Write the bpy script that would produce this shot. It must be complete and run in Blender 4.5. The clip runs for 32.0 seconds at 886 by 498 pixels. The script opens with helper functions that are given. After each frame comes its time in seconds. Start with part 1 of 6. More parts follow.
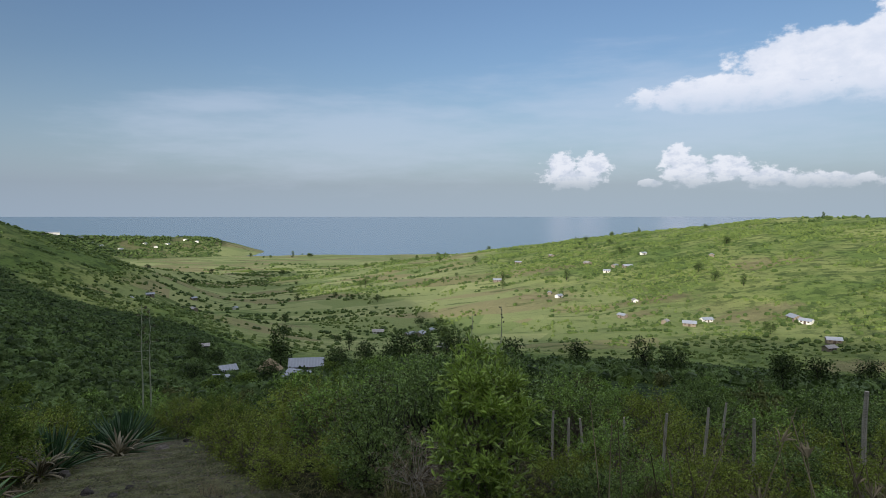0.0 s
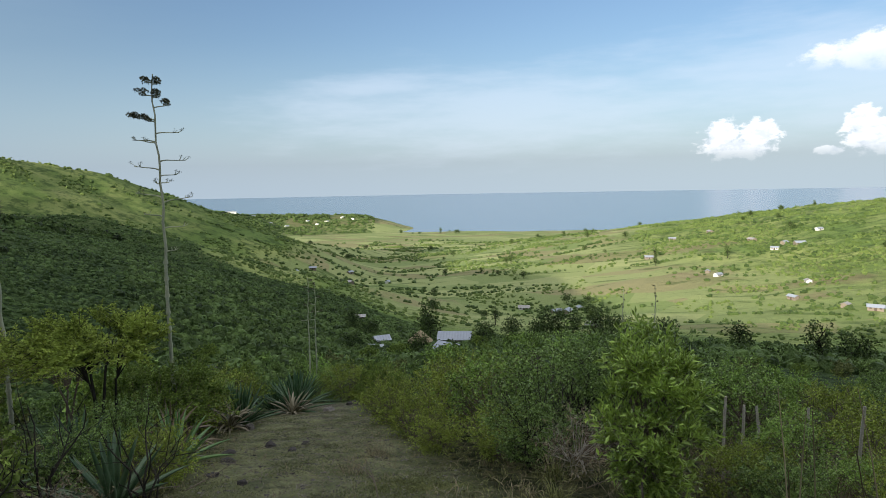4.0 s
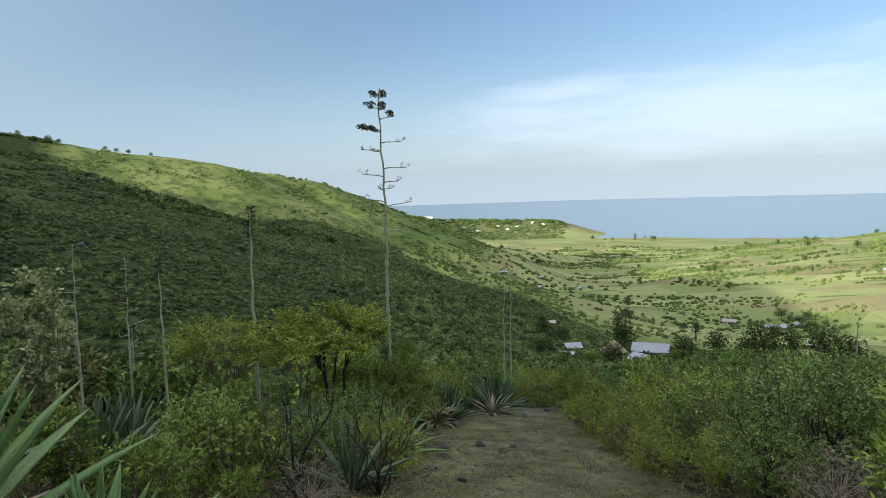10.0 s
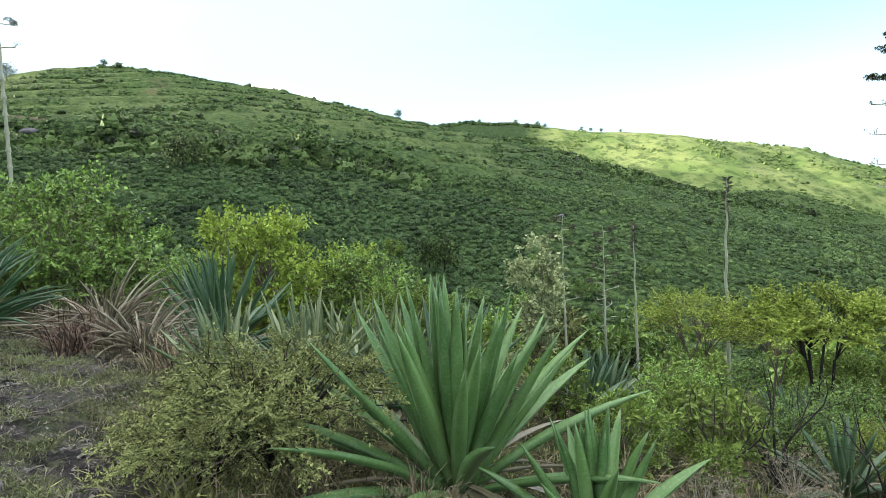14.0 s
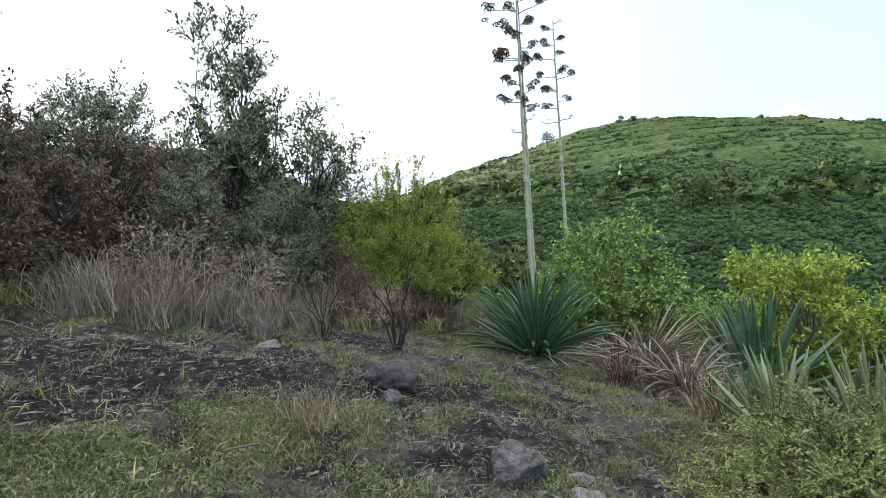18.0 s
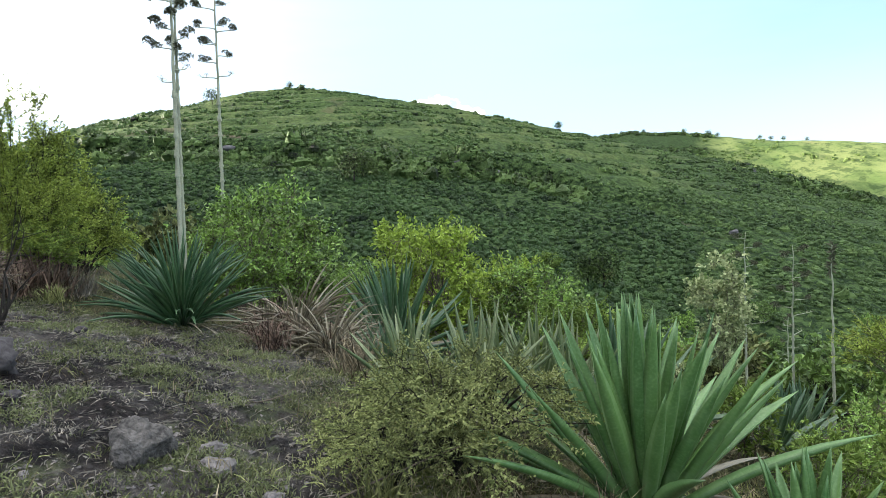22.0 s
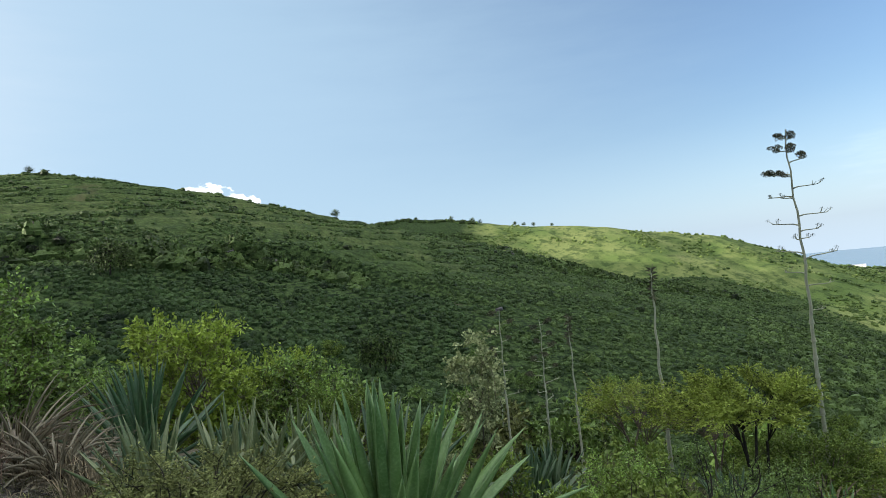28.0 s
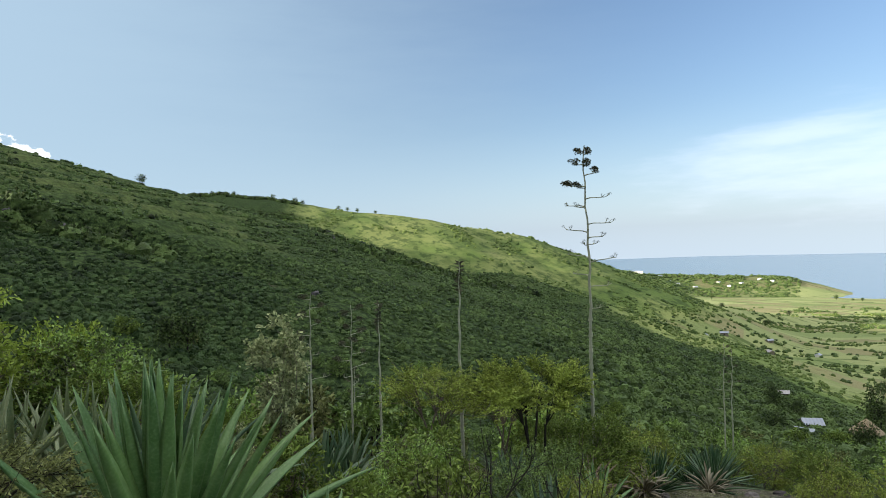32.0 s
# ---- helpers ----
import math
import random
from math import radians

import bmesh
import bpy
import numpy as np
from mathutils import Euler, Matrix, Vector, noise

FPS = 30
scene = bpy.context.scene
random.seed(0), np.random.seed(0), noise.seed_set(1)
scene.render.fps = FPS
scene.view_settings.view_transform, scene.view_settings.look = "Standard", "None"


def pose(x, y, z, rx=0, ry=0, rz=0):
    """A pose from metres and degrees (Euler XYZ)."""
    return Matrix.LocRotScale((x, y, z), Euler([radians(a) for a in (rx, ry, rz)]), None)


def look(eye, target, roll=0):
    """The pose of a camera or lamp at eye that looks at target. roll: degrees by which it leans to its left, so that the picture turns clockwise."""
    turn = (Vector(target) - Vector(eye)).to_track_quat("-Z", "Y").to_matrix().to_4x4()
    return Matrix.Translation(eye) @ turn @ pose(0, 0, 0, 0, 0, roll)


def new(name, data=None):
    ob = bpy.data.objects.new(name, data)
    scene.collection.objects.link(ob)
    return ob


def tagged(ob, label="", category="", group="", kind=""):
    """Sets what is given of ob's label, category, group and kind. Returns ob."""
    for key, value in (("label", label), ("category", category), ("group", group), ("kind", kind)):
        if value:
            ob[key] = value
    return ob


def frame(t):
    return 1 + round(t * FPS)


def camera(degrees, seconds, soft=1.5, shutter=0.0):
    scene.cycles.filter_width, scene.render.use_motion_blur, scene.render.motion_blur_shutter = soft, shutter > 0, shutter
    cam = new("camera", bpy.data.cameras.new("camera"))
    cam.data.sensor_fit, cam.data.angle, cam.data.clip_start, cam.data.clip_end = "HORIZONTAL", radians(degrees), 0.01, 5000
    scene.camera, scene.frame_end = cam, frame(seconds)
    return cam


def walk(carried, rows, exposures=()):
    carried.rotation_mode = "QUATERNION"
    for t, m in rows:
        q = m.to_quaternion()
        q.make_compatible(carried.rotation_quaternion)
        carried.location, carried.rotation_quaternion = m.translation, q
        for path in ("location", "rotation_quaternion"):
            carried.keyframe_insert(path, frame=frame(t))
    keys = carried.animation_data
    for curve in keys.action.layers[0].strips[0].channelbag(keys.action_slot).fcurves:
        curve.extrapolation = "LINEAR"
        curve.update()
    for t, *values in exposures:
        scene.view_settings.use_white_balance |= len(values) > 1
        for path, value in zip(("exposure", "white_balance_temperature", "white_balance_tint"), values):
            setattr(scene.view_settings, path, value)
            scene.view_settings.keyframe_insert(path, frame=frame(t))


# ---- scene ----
# camera: a slow pan by hand from the lake round to the bank and back
cam = camera(70.34, 32.0, soft=0.6)
EYE_ROWS = [
    (0.0, -0.000, 0.000, 1.500, 0.00, -4.10, 0.00),
    (0.5, -0.030, 0.010, 1.502, 1.34, -4.51, 0.05),
    (1.0, -0.058, 0.011, 1.504, 2.49, -5.19, 0.08),
    (1.5, -0.088, 0.002, 1.492, 4.13, -5.62, -0.23),
    (2.0, -0.103, 0.017, 1.486, 5.63, -5.63, 0.08),
    (2.5, -0.124, 0.042, 1.481, 7.57, -6.04, 0.85),
    (3.0, -0.143, 0.060, 1.477, 9.92, -6.20, 1.01),
    (3.5, -0.160, 0.033, 1.479, 11.43, -6.16, 1.20),
    (4.0, -0.178, 0.018, 1.485, 13.15, -6.13, 1.18),
    (4.5, -0.197, -0.001, 1.484, 14.25, -6.03, 1.20),
    (6.5, -0.220, 0.045, 1.484, 13.18, -6.26, 1.35),
    (7.0, -0.248, 0.024, 1.476, 15.04, -6.57, 1.17),
    (7.5, -0.296, 0.009, 1.467, 18.04, -6.42, 1.18),
    (8.0, -0.364, 0.011, 1.465, 20.82, -6.22, 1.61),
    (8.5, -0.428, 0.011, 1.468, 23.26, -5.92, 1.83),
    (9.0, -0.484, -0.023, 1.474, 25.27, -5.96, 1.87),
    (9.5, -0.528, -0.036, 1.472, 28.35, -5.43, 1.85),
    (10.0, -0.586, -0.014, 1.471, 30.34, -5.20, 1.87),
    (10.5, -0.604, -0.038, 1.473, 32.51, -5.40, 2.25),
    (11.0, -0.628, -0.056, 1.465, 34.54, -5.70, 2.42),
    (11.5, -0.634, -0.062, 1.465, 39.52, -5.73, 3.06),
    (12.0, -0.646, -0.078, 1.459, 45.93, -6.16, 3.63),
    (12.5, -0.640, -0.122, 1.466, 55.64, -5.76, 3.53),
    (13.0, -0.614, -0.145, 1.469, 61.01, -5.76, 3.36),
    (13.5, -0.599, -0.167, 1.468, 65.15, -5.49, 3.49),
    (14.0, -0.622, -0.226, 1.473, 70.82, -5.54, 3.98),
    (14.5, -0.637, -0.307, 1.480, 79.54, -4.30, 4.44),
    (16.5, -0.628, -0.431, 1.508, 99.02, 0.84, 5.00),
    (17.0, -0.604, -0.476, 1.525, 104.17, 1.34, 5.78),
    (17.5, -0.586, -0.548, 1.539, 110.82, 1.26, 5.41),
    (18.0, -0.573, -0.575, 1.545, 114.89, 1.83, 5.44),
    (18.5, -0.563, -0.577, 1.548, 115.41, 2.28, 4.44),
    (19.0, -0.591, -0.506, 1.539, 106.80, 0.37, 3.60),
    (19.5, -0.640, -0.445, 1.530, 98.67, -0.78, 3.55),
    (20.0, -0.632, -0.395, 1.504, 93.67, -1.39, 3.46),
    (20.5, -0.612, -0.370, 1.501, 90.89, -2.37, 3.04),
    (21.0, -0.640, -0.387, 1.505, 87.32, -2.59, 3.30),
    (21.5, -0.651, -0.431, 1.513, 83.76, -2.76, 2.89),
    (22.0, -0.653, -0.446, 1.507, 85.03, -3.52, 3.46),
    (22.5, -0.634, -0.431, 1.508, 87.54, -1.29, 2.61),
    (23.0, -0.653, -0.398, 1.497, 82.36, -0.14, 2.90),
    (23.5, -0.696, -0.349, 1.506, 71.55, 2.37, 5.94),
    (24.0, -0.647, -0.305, 1.514, 67.43, 2.58, 7.82),
    (24.5, -0.595, -0.274, 1.525, 67.62, 2.61, 4.76),
    (25.0, -0.557, -0.276, 1.526, 67.47, 2.93, 5.20),
    (25.5, -0.530, -0.255, 1.528, 67.33, 2.61, 5.87),
    (27.5, -0.515, -0.223, 1.518, 65.05, 2.86, 6.24),
    (28.0, -0.509, -0.221, 1.514, 65.26, 2.74, 5.99),
    (28.5, -0.495, -0.238, 1.519, 64.30, 3.21, 5.67),
    (29.0, -0.470, -0.243, 1.524, 63.00, 3.73, 5.07),
    (29.5, -0.468, -0.244, 1.529, 62.97, 5.00, 5.41),
    (30.0, -0.484, -0.224, 1.530, 62.56, 5.46, 5.30),
    (30.5, -0.465, -0.206, 1.527, 58.26, 4.03, 4.40),
    (31.0, -0.456, -0.177, 1.518, 54.31, 2.45, 2.85),
    (31.5, -0.448, -0.152, 1.515, 51.30, 1.64, 2.46),
    (32.0, -0.432, -0.125, 1.503, 48.95, 0.31, 1.91),
]
EXPOSURES = [(0.0, 0.06, 6250, 13), (1.5, 0.33, 6300, 11), (3.0, 0.55, 6500, 10), (4.5, 0.56, 6500, 10), (7.5, 0.62, 6500, 10), (9.0, 0.76, 6500, 10), (10.0, 0.83, 6550, 10), (11.5, 1.06, 6500, 11), (12.0, 1.34, 6450, 10), (12.5, 1.72, 6450, 10), (13.0, 2.06, 6450, 10), (15.5, 2.08, 6350, 11), (17.0, 1.78, 6400, 9), (17.6, 1.9, 6300, 13), (18.0, 1.95, 6250, 15), (20.5, 2.14, 6250, 14), (22.3, 1.75, 6350, 11), (23.0, 1.24, 6450, 11), (23.5, 1.14, 6450, 10), (25.0, 1.12, 6500, 10), (28.0, 1.1, 6450, 10), (29.0, 1.12, 6450, 10), (30.0, 0.92, 6250, 8), (31.0, 0.95, 6450, 10), (32.0, 1.0, 6650, 11)]
walk(cam, [(t, pose(x, y, z, 90 + pitch, roll, yaw)) for t, x, y, z, yaw, pitch, roll in EYE_ROWS], EXPOSURES)

# ---- world and sun ----
SUN_YAW, SUN_EL, SKY = 156.0, 12.6, 0.10


def polar(yaw, d):
    """Plan place at a yaw (degrees, anticlockwise from the lake view) and a distance."""
    return -math.sin(radians(yaw)) * d, math.cos(radians(yaw)) * d


world = bpy.data.worlds.new("sky")
scene.world = world
world.use_nodes = True
wn, wl = world.node_tree.nodes, world.node_tree.links
sky = wn.new("ShaderNodeTexSky")
sky.sky_type, sky.sun_disc = "NISHITA", False
sky.sun_elevation, sky.sun_rotation = radians(SUN_EL), radians(-SUN_YAW)
sky.air_density, sky.dust_density, sky.ozone_density, sky.altitude = 1.0, 1.5, 1.5, 0


def wmath(op, a, b=None, c=None):
    m = wn.new("ShaderNodeMath")
    m.operation = op
    for k, v in enumerate((a, b, c)):
        if v is not None:
            if isinstance(v, (int, float)):
                m.inputs[k].default_value = v
            else:
                wl.new(v, m.inputs[k])
    return m.outputs[0]


def wstep(v, lo, hi, to_lo=0.0, to_hi=1.0):
    r = wn.new("ShaderNodeMapRange")
    r.interpolation_type = "SMOOTHSTEP"
    r.inputs["From Min"].default_value, r.inputs["From Max"].default_value = lo, hi
    r.inputs["To Min"].default_value, r.inputs["To Max"].default_value = to_lo, to_hi
    wl.new(v, r.inputs["Value"])
    return r.outputs[0]


# the sky, with its clouds laid out by yaw and height in degrees
way = wn.new("ShaderNodeTexCoord").outputs["Generated"]
up = wn.new("ShaderNodeVectorMath")
up.operation = "MAXIMUM"
up.inputs[1].default_value = (-1, -1, 0.03)
wl.new(way, up.inputs[0]), wl.new(up.outputs[0], sky.inputs["Vector"])
parts_ = wn.new("ShaderNodeSeparateXYZ")
wl.new(way, parts_.inputs[0])
sky_yaw = wmath("MULTIPLY", wmath("ARCTAN2", wmath("MULTIPLY", parts_.outputs[0], -1.0), parts_.outputs[1]), 57.29578)
sky_el = wmath("MULTIPLY", wmath("ARCSINE", parts_.outputs[2]), 57.29578)
flat = wn.new("ShaderNodeCombineXYZ")
wl.new(sky_yaw, flat.inputs[0]), wl.new(wmath("MULTIPLY", sky_el, 1.5), flat.inputs[1])


def cloud_noise(scale, detail, stretch=1.0):
    mp, t = wn.new("ShaderNodeMapping"), wn.new("ShaderNodeTexNoise")
    mp.inputs["Scale"].default_value = (scale, scale * stretch, 1)
    t.inputs["Scale"].default_value, t.inputs["Detail"].default_value, t.inputs["Roughness"].default_value = 1.0, detail, 0.6
    wl.new(flat.outputs[0], mp.inputs["Vector"]), wl.new(mp.outputs[0], t.inputs["Vector"])
    return t.outputs["Fac"]


def cloud(bank, noise_, rough_, lo, hi):
    """Cover of a bank of clouds given as (yaw, height, half width, half height)."""
    near_ = None
    for a, e, ra, re in bank:
        d = wmath("SQRT", wmath("ADD", wmath("POWER", wmath("MULTIPLY", wmath("ADD", sky_yaw, -a), 1 / ra), 2.0), wmath("POWER", wmath("MULTIPLY", wmath("ADD", sky_el, -e), 1 / re), 2.0)))
        near_ = d if near_ is None else wmath("MINIMUM", near_, d)
    return wstep(wmath("ADD", near_, wmath("MULTIPLY", wmath("ADD", noise_, -0.5), rough_)), lo, hi, 1.0, 0.0)


puff, wisp = cloud_noise(0.45, 8), cloud_noise(0.10, 4, 3.5)
low_puff = cloud_noise(0.9, 8)
anvil = cloud([(-30.5, 11.2, 6.6, 2.3), (-24.5, 8.9, 8.6, 1.7), (-38, 10.5, 9, 3.6), (-58, 14, 22, 9)], puff, 1.1, 0.82, 1.02)
anvil = wmath("MULTIPLY", anvil, wstep(wmath("ADD", sky_el, wmath("MULTIPLY", puff, 5.0)), 9.0, 12.2))
heaps = cloud([(-10.5, 3.2, 1.5, 1.5), (-13.3, 3.3, 1.6, 1.2), (-11.8, 2.2, 3.0, 1.0), (-20.3, 3.8, 1.3, 1.3), (-21.2, 2.8, 2.4, 1.4), (-24.3, 3.0, 2.2, 1.1), (-27.2, 2.2, 2.4, 0.8), (-31.0, 1.9, 4.2, 0.65), (-18.2, 1.8, 1.1, 0.4), (-44, 2.4, 6, 1.4)], low_puff, 2.0, 0.7, 1.1)
west = cloud([(98, 9.5, 5, 1.6), (118, 12, 7, 3.5), (131, 13, 9, 4.5)], puff, 0.9, 0.7, 1.0)
crest = cloud([(85.5, 8.9, 2.7, 1.3), (83.0, 8.4, 2.2, 0.9)], low_puff, 1.9, 0.75, 1.0)
veil = wmath("MULTIPLY", cloud([(8, 6.0, 22, 4.2), (19, 8.4, 9, 1.3), (-22, 7.5, 22, 5.5)], wisp, 1.7, 0.1, 1.25), 0.4)
haze = wstep(sky_el, -2.0, 13.0, 0.62, 0.0)
shade = wmath("MULTIPLY", wstep(puff, 0.35, 0.65, 0.0, 1.0), 0.45)


def over(base, col, fac):
    m = wn.new("ShaderNodeMix")
    m.data_type = "RGBA"
    wl.new(base, m.inputs["A"])
    if isinstance(col, tuple):
        m.inputs["B"].default_value = (*col, 1)
    else:
        wl.new(col, m.inputs["B"])
    wl.new(fac, m.inputs["Factor"])
    return m.outputs["Result"]


dim = wn.new("ShaderNodeVectorMath")
dim.operation = "MULTIPLY"
dim.inputs[1].default_value = (SKY * 0.88, SKY * 0.96, SKY * 1.10)
wl.new(sky.outputs[0], dim.inputs[0])
glare = wmath("MULTIPLY", cloud([(130, 18, 38, 21)], wisp, 0.15, 0.1, 1.15), 0.7)
bright = wmath("MULTIPLY", cloud([(114, 14, 84, 44)], wisp, 0.12, 0.35, 1.05), 0.85)
high = wmath("MULTIPLY", wstep(sky_el, 25.0, 52.0), wstep(wisp, 0.2, 0.6, 0.75, 1.0))
air = over(dim.outputs[0], (0.96, 0.98, 1.0), high)
air = over(air, (0.36, 0.465, 0.62), haze)
air = over(air, (0.56, 0.63, 0.74), veil)
air = over(air, (0.240, 0.335, 0.42), bright)
air = over(air, (0.50, 0.52, 0.53), glare)
air = over(air, over(wn.new("ShaderNodeRGB").outputs[0], (0.60, 0.66, 0.76), wmath("ADD", shade, wstep(sky_el, 6.0, 10.0, 0.5, 0.0))), wmath("MULTIPLY", anvil, 0.85))
lump = wn.new("ShaderNodeRGB").outputs[0]
air = over(air, over(lump, (0.58, 0.63, 0.73), wstep(low_puff, 0.42, 0.62, 0.0, 0.7)), wmath("MULTIPLY", heaps, wstep(sky_el, 0.9, 3.0, 0.08, 0.8)))
air = over(air, (0.86, 0.88, 0.92), wmath("MULTIPLY", west, 0.85))
air = over(air, (0.80, 0.82, 0.86), wmath("MULTIPLY", crest, 0.9))
for nd in wn:
    if nd.type == "RGB":
        nd.outputs[0].default_value = (0.86, 0.87, 0.90, 1)
wn["Background"].inputs["Strength"].default_value = 1.0
wl.new(air, wn["Background"].inputs["Color"])

sun_data = bpy.data.lights.new("sun", "SUN")
sun_data.energy, sun_data.angle, sun_data.color = 5.0, radians(0.53), (1.0, 0.93, 0.80)
sun = new("sun", sun_data)
sx, sy = polar(SUN_YAW, math.cos(radians(SUN_EL)))
sun.matrix_world = look((sx * 300, sy * 300, math.sin(radians(SUN_EL)) * 300), (0, 0, 0))

# ---- materials ----


def material(name):
    m = bpy.data.materials.new(name)
    m.use_nodes = True
    return m, m.node_tree.nodes, m.node_tree.links, m.node_tree.nodes["Principled BSDF"]


def plain(name, col, rough=0.8, vary=0.25, scale=3.0, bump=0.0, metal=0.0):
    """A painted, woody or stony surface with two scales of mottling."""
    m, n, l, b = material(name)
    co = n.new("ShaderNodeTexCoord")
    a, f = n.new("ShaderNodeTexNoise"), n.new("ShaderNodeTexNoise")
    a.inputs["Scale"].default_value, f.inputs["Scale"].default_value = scale, scale * 9
    a.inputs["Detail"].default_value = f.inputs["Detail"].default_value = 4
    l.new(co.outputs["Object"], a.inputs["Vector"]), l.new(co.outputs["Object"], f.inputs["Vector"])
    s = n.new("ShaderNodeMath")
    s.operation = "ADD"
    l.new(a.outputs["Fac"], s.inputs[0]), l.new(f.outputs["Fac"], s.inputs[1])
    r = n.new("ShaderNodeMapRange")
    r.inputs["From Min"].default_value, r.inputs["From Max"].default_value = 0.6, 1.4
    r.inputs["To Min"].default_value, r.inputs["To Max"].default_value = 1 - vary, 1 + vary
    l.new(s.outputs[0], r.inputs["Value"])
    v = n.new("ShaderNodeVectorMath")
    v.operation = "SCALE"
    v.inputs[0].default_value = col
    l.new(r.outputs[0], v.inputs["Scale"]), l.new(v.outputs[0], b.inputs["Base Color"])
    b.inputs["Roughness"].default_value, b.inputs["Metallic"].default_value = rough, metal
    b.inputs["Specular IOR Level"].default_value = 0.2
    if bump:
        bp = n.new("ShaderNodeBump")
        bp.inputs["Strength"].default_value, bp.inputs["Distance"].default_value = bump, 0.02
        l.new(s.outputs[0], bp.inputs["Height"]), l.new(bp.outputs[0], b.inputs["Normal"])
    return m


def leafy(name, dark, light, rough=0.55, glow=0.25, scale=0.6, relief=0.0, shine=0.12):
    """Leaves: each island takes its own tone between dark and light, with patches of tone across the plant."""
    m, n, l, b = material(name)
    g, co, a = n.new("ShaderNodeNewGeometry"), n.new("ShaderNodeTexCoord"), n.new("ShaderNodeTexNoise")
    a.inputs["Scale"].default_value = scale
    l.new(co.outputs["Object"], a.inputs["Vector"])
    s = n.new("ShaderNodeMath")
    s.operation = "MULTIPLY_ADD"
    s.inputs[1].default_value, s.inputs[2].default_value = 0.46, 0.05
    l.new(g.outputs["Random Per Island"], s.inputs[0])
    t = n.new("ShaderNodeMath")
    t.operation = "MULTIPLY_ADD"
    t.inputs[1].default_value = 0.9
    l.new(a.outputs["Fac"], t.inputs[0]), l.new(s.outputs[0], t.inputs[2])
    r = n.new("ShaderNodeMapRange")
    r.inputs["From Min"].default_value, r.inputs["From Max"].default_value = 0.36, 1.0
    l.new(t.outputs[0], r.inputs["Value"])
    mix = n.new("ShaderNodeMix")
    mix.data_type = "RGBA"
    mix.inputs["A"].default_value = (dark[0] * 0.16, dark[1] * 0.17, dark[2] * 0.16, 1)
    mix.inputs["B"].default_value = (light[0] * 0.84, light[1] * 0.84, light[2] * 0.84, 1)
    l.new(r.outputs[0], mix.inputs["Factor"]), l.new(mix.outputs["Result"], b.inputs["Base Color"])
    b.inputs["Roughness"].default_value, b.inputs["Specular IOR Level"].default_value = rough, shine
    if relief:
        fine, bp = n.new("ShaderNodeTexNoise"), n.new("ShaderNodeBump")
        fine.inputs["Scale"].default_value, fine.inputs["Detail"].default_value, fine.inputs["Roughness"].default_value = 2.2, 5, 0.7
        bp.inputs["Strength"].default_value, bp.inputs["Distance"].default_value = 1.0, relief
        l.new(co.outputs["Object"], fine.inputs["Vector"])
        l.new(fine.outputs["Fac"], bp.inputs["Height"]), l.new(bp.outputs[0], b.inputs["Normal"])
    if glow:
        tr, ms = n.new("ShaderNodeBsdfTranslucent"), n.new("ShaderNodeMixShader")
        l.new(mix.outputs["Result"], tr.inputs["Color"])
        ms.inputs[0].default_value = glow
        l.new(b.outputs[0], ms.inputs[1]), l.new(tr.outputs[0], ms.inputs[2])
        l.new(ms.outputs[0], n["Material Output"].inputs["Surface"])
    return m

# ---- the land ----


def smooth_max(a, b, k):
    return np.maximum(a, b) + np.clip(k - np.abs(a - b), 0, None) ** 2 / (4 * k)


def ridge(x, y, line, slope, round_=12.0):
    """A ridge that follows a line of (yaw, distance, height) and falls away on both sides."""
    best = np.full(np.shape(x), -1e4)
    pts = [(*polar(a, d), h) for a, d, h in line]
    for (ax, ay, az), (bx, by, bz) in zip(pts, pts[1:]):
        dx, dy = bx - ax, by - ay
        s = np.clip(((x - ax) * dx + (y - ay) * dy) / (dx * dx + dy * dy), 0, 1)
        d = np.hypot(x - ax - s * dx, y - ay - s * dy)
        best = np.maximum(best, az + s * (bz - az) - slope * (np.sqrt(d * d + round_ * round_) - round_))
    return best


DARK_HILL = [(62, 335, -4), (71.5, 300, 14.5), (76, 276, 32), (81.5, 262, 38), (88, 250, 42.5), (97, 240, 47.5), (101, 236, 46), (107, 232, 40), (113, 230, 32), (122, 230, 25)]
SCARP = [(60, 112), (73.8, 121), (77.7, 129), (81.8, 128), (88, 126), (93, 128), (102, 136), (108, 145), (115, 160), (125, 180)]
# unseen ridge behind the camera, added to cast shade over the near ground
SHADE_HILL = [(122, 230, 25), (129, 222, 27), (135, 212, 46), (142, 200, 44), (148, 185, 42), (153, 178, 46), (160, 170, 48), (178, 185, 50), (215, 190, 50)]
SPUR = [(71.5, 300, 14), (62, 335, -4), (52, 335, -7), (45, 310, -10.5), (39.5, 295, -18.5), (36, 285, -28), (31, 275, -38), (18, 230, -57)]
# two uplands added behind the crest, mostly hidden, to shade the slopes beyond
SHADE_UPLAND = [(79.5, 488, 50), (87, 436, 70), (94, 420, 80), (100, 420, 80), (105, 345, 58), (114, 350, 41), (122, 345, 40), (130, 330, 40), (136, 330, 58)]
FAR_SHADE_UPLAND = [(81, 565, 81), (84.2, 579, 95), (88.8, 596, 106), (93, 617, 118), (97, 642, 129.5), (101, 672, 132)]
GOLD_HILL = [(85, 620, 58), (75, 560, 59), (71, 557, 54.5), (68, 555, 55.5), (61, 550, 45.5), (51, 540, 31), (43, 550, 15), (40.5, 555, -6), (35.5, 575, -29), (29, 640, -52), (18, 760, -82)]
RIGHT_HILL = [(-75, 520, 0), (-48, 560, -6), (-36, 600, -9), (-30, 630, -11), (-25, 690, -18), (-18, 790, -34), (-12, 900, -52), (-6, 1060, -80)]
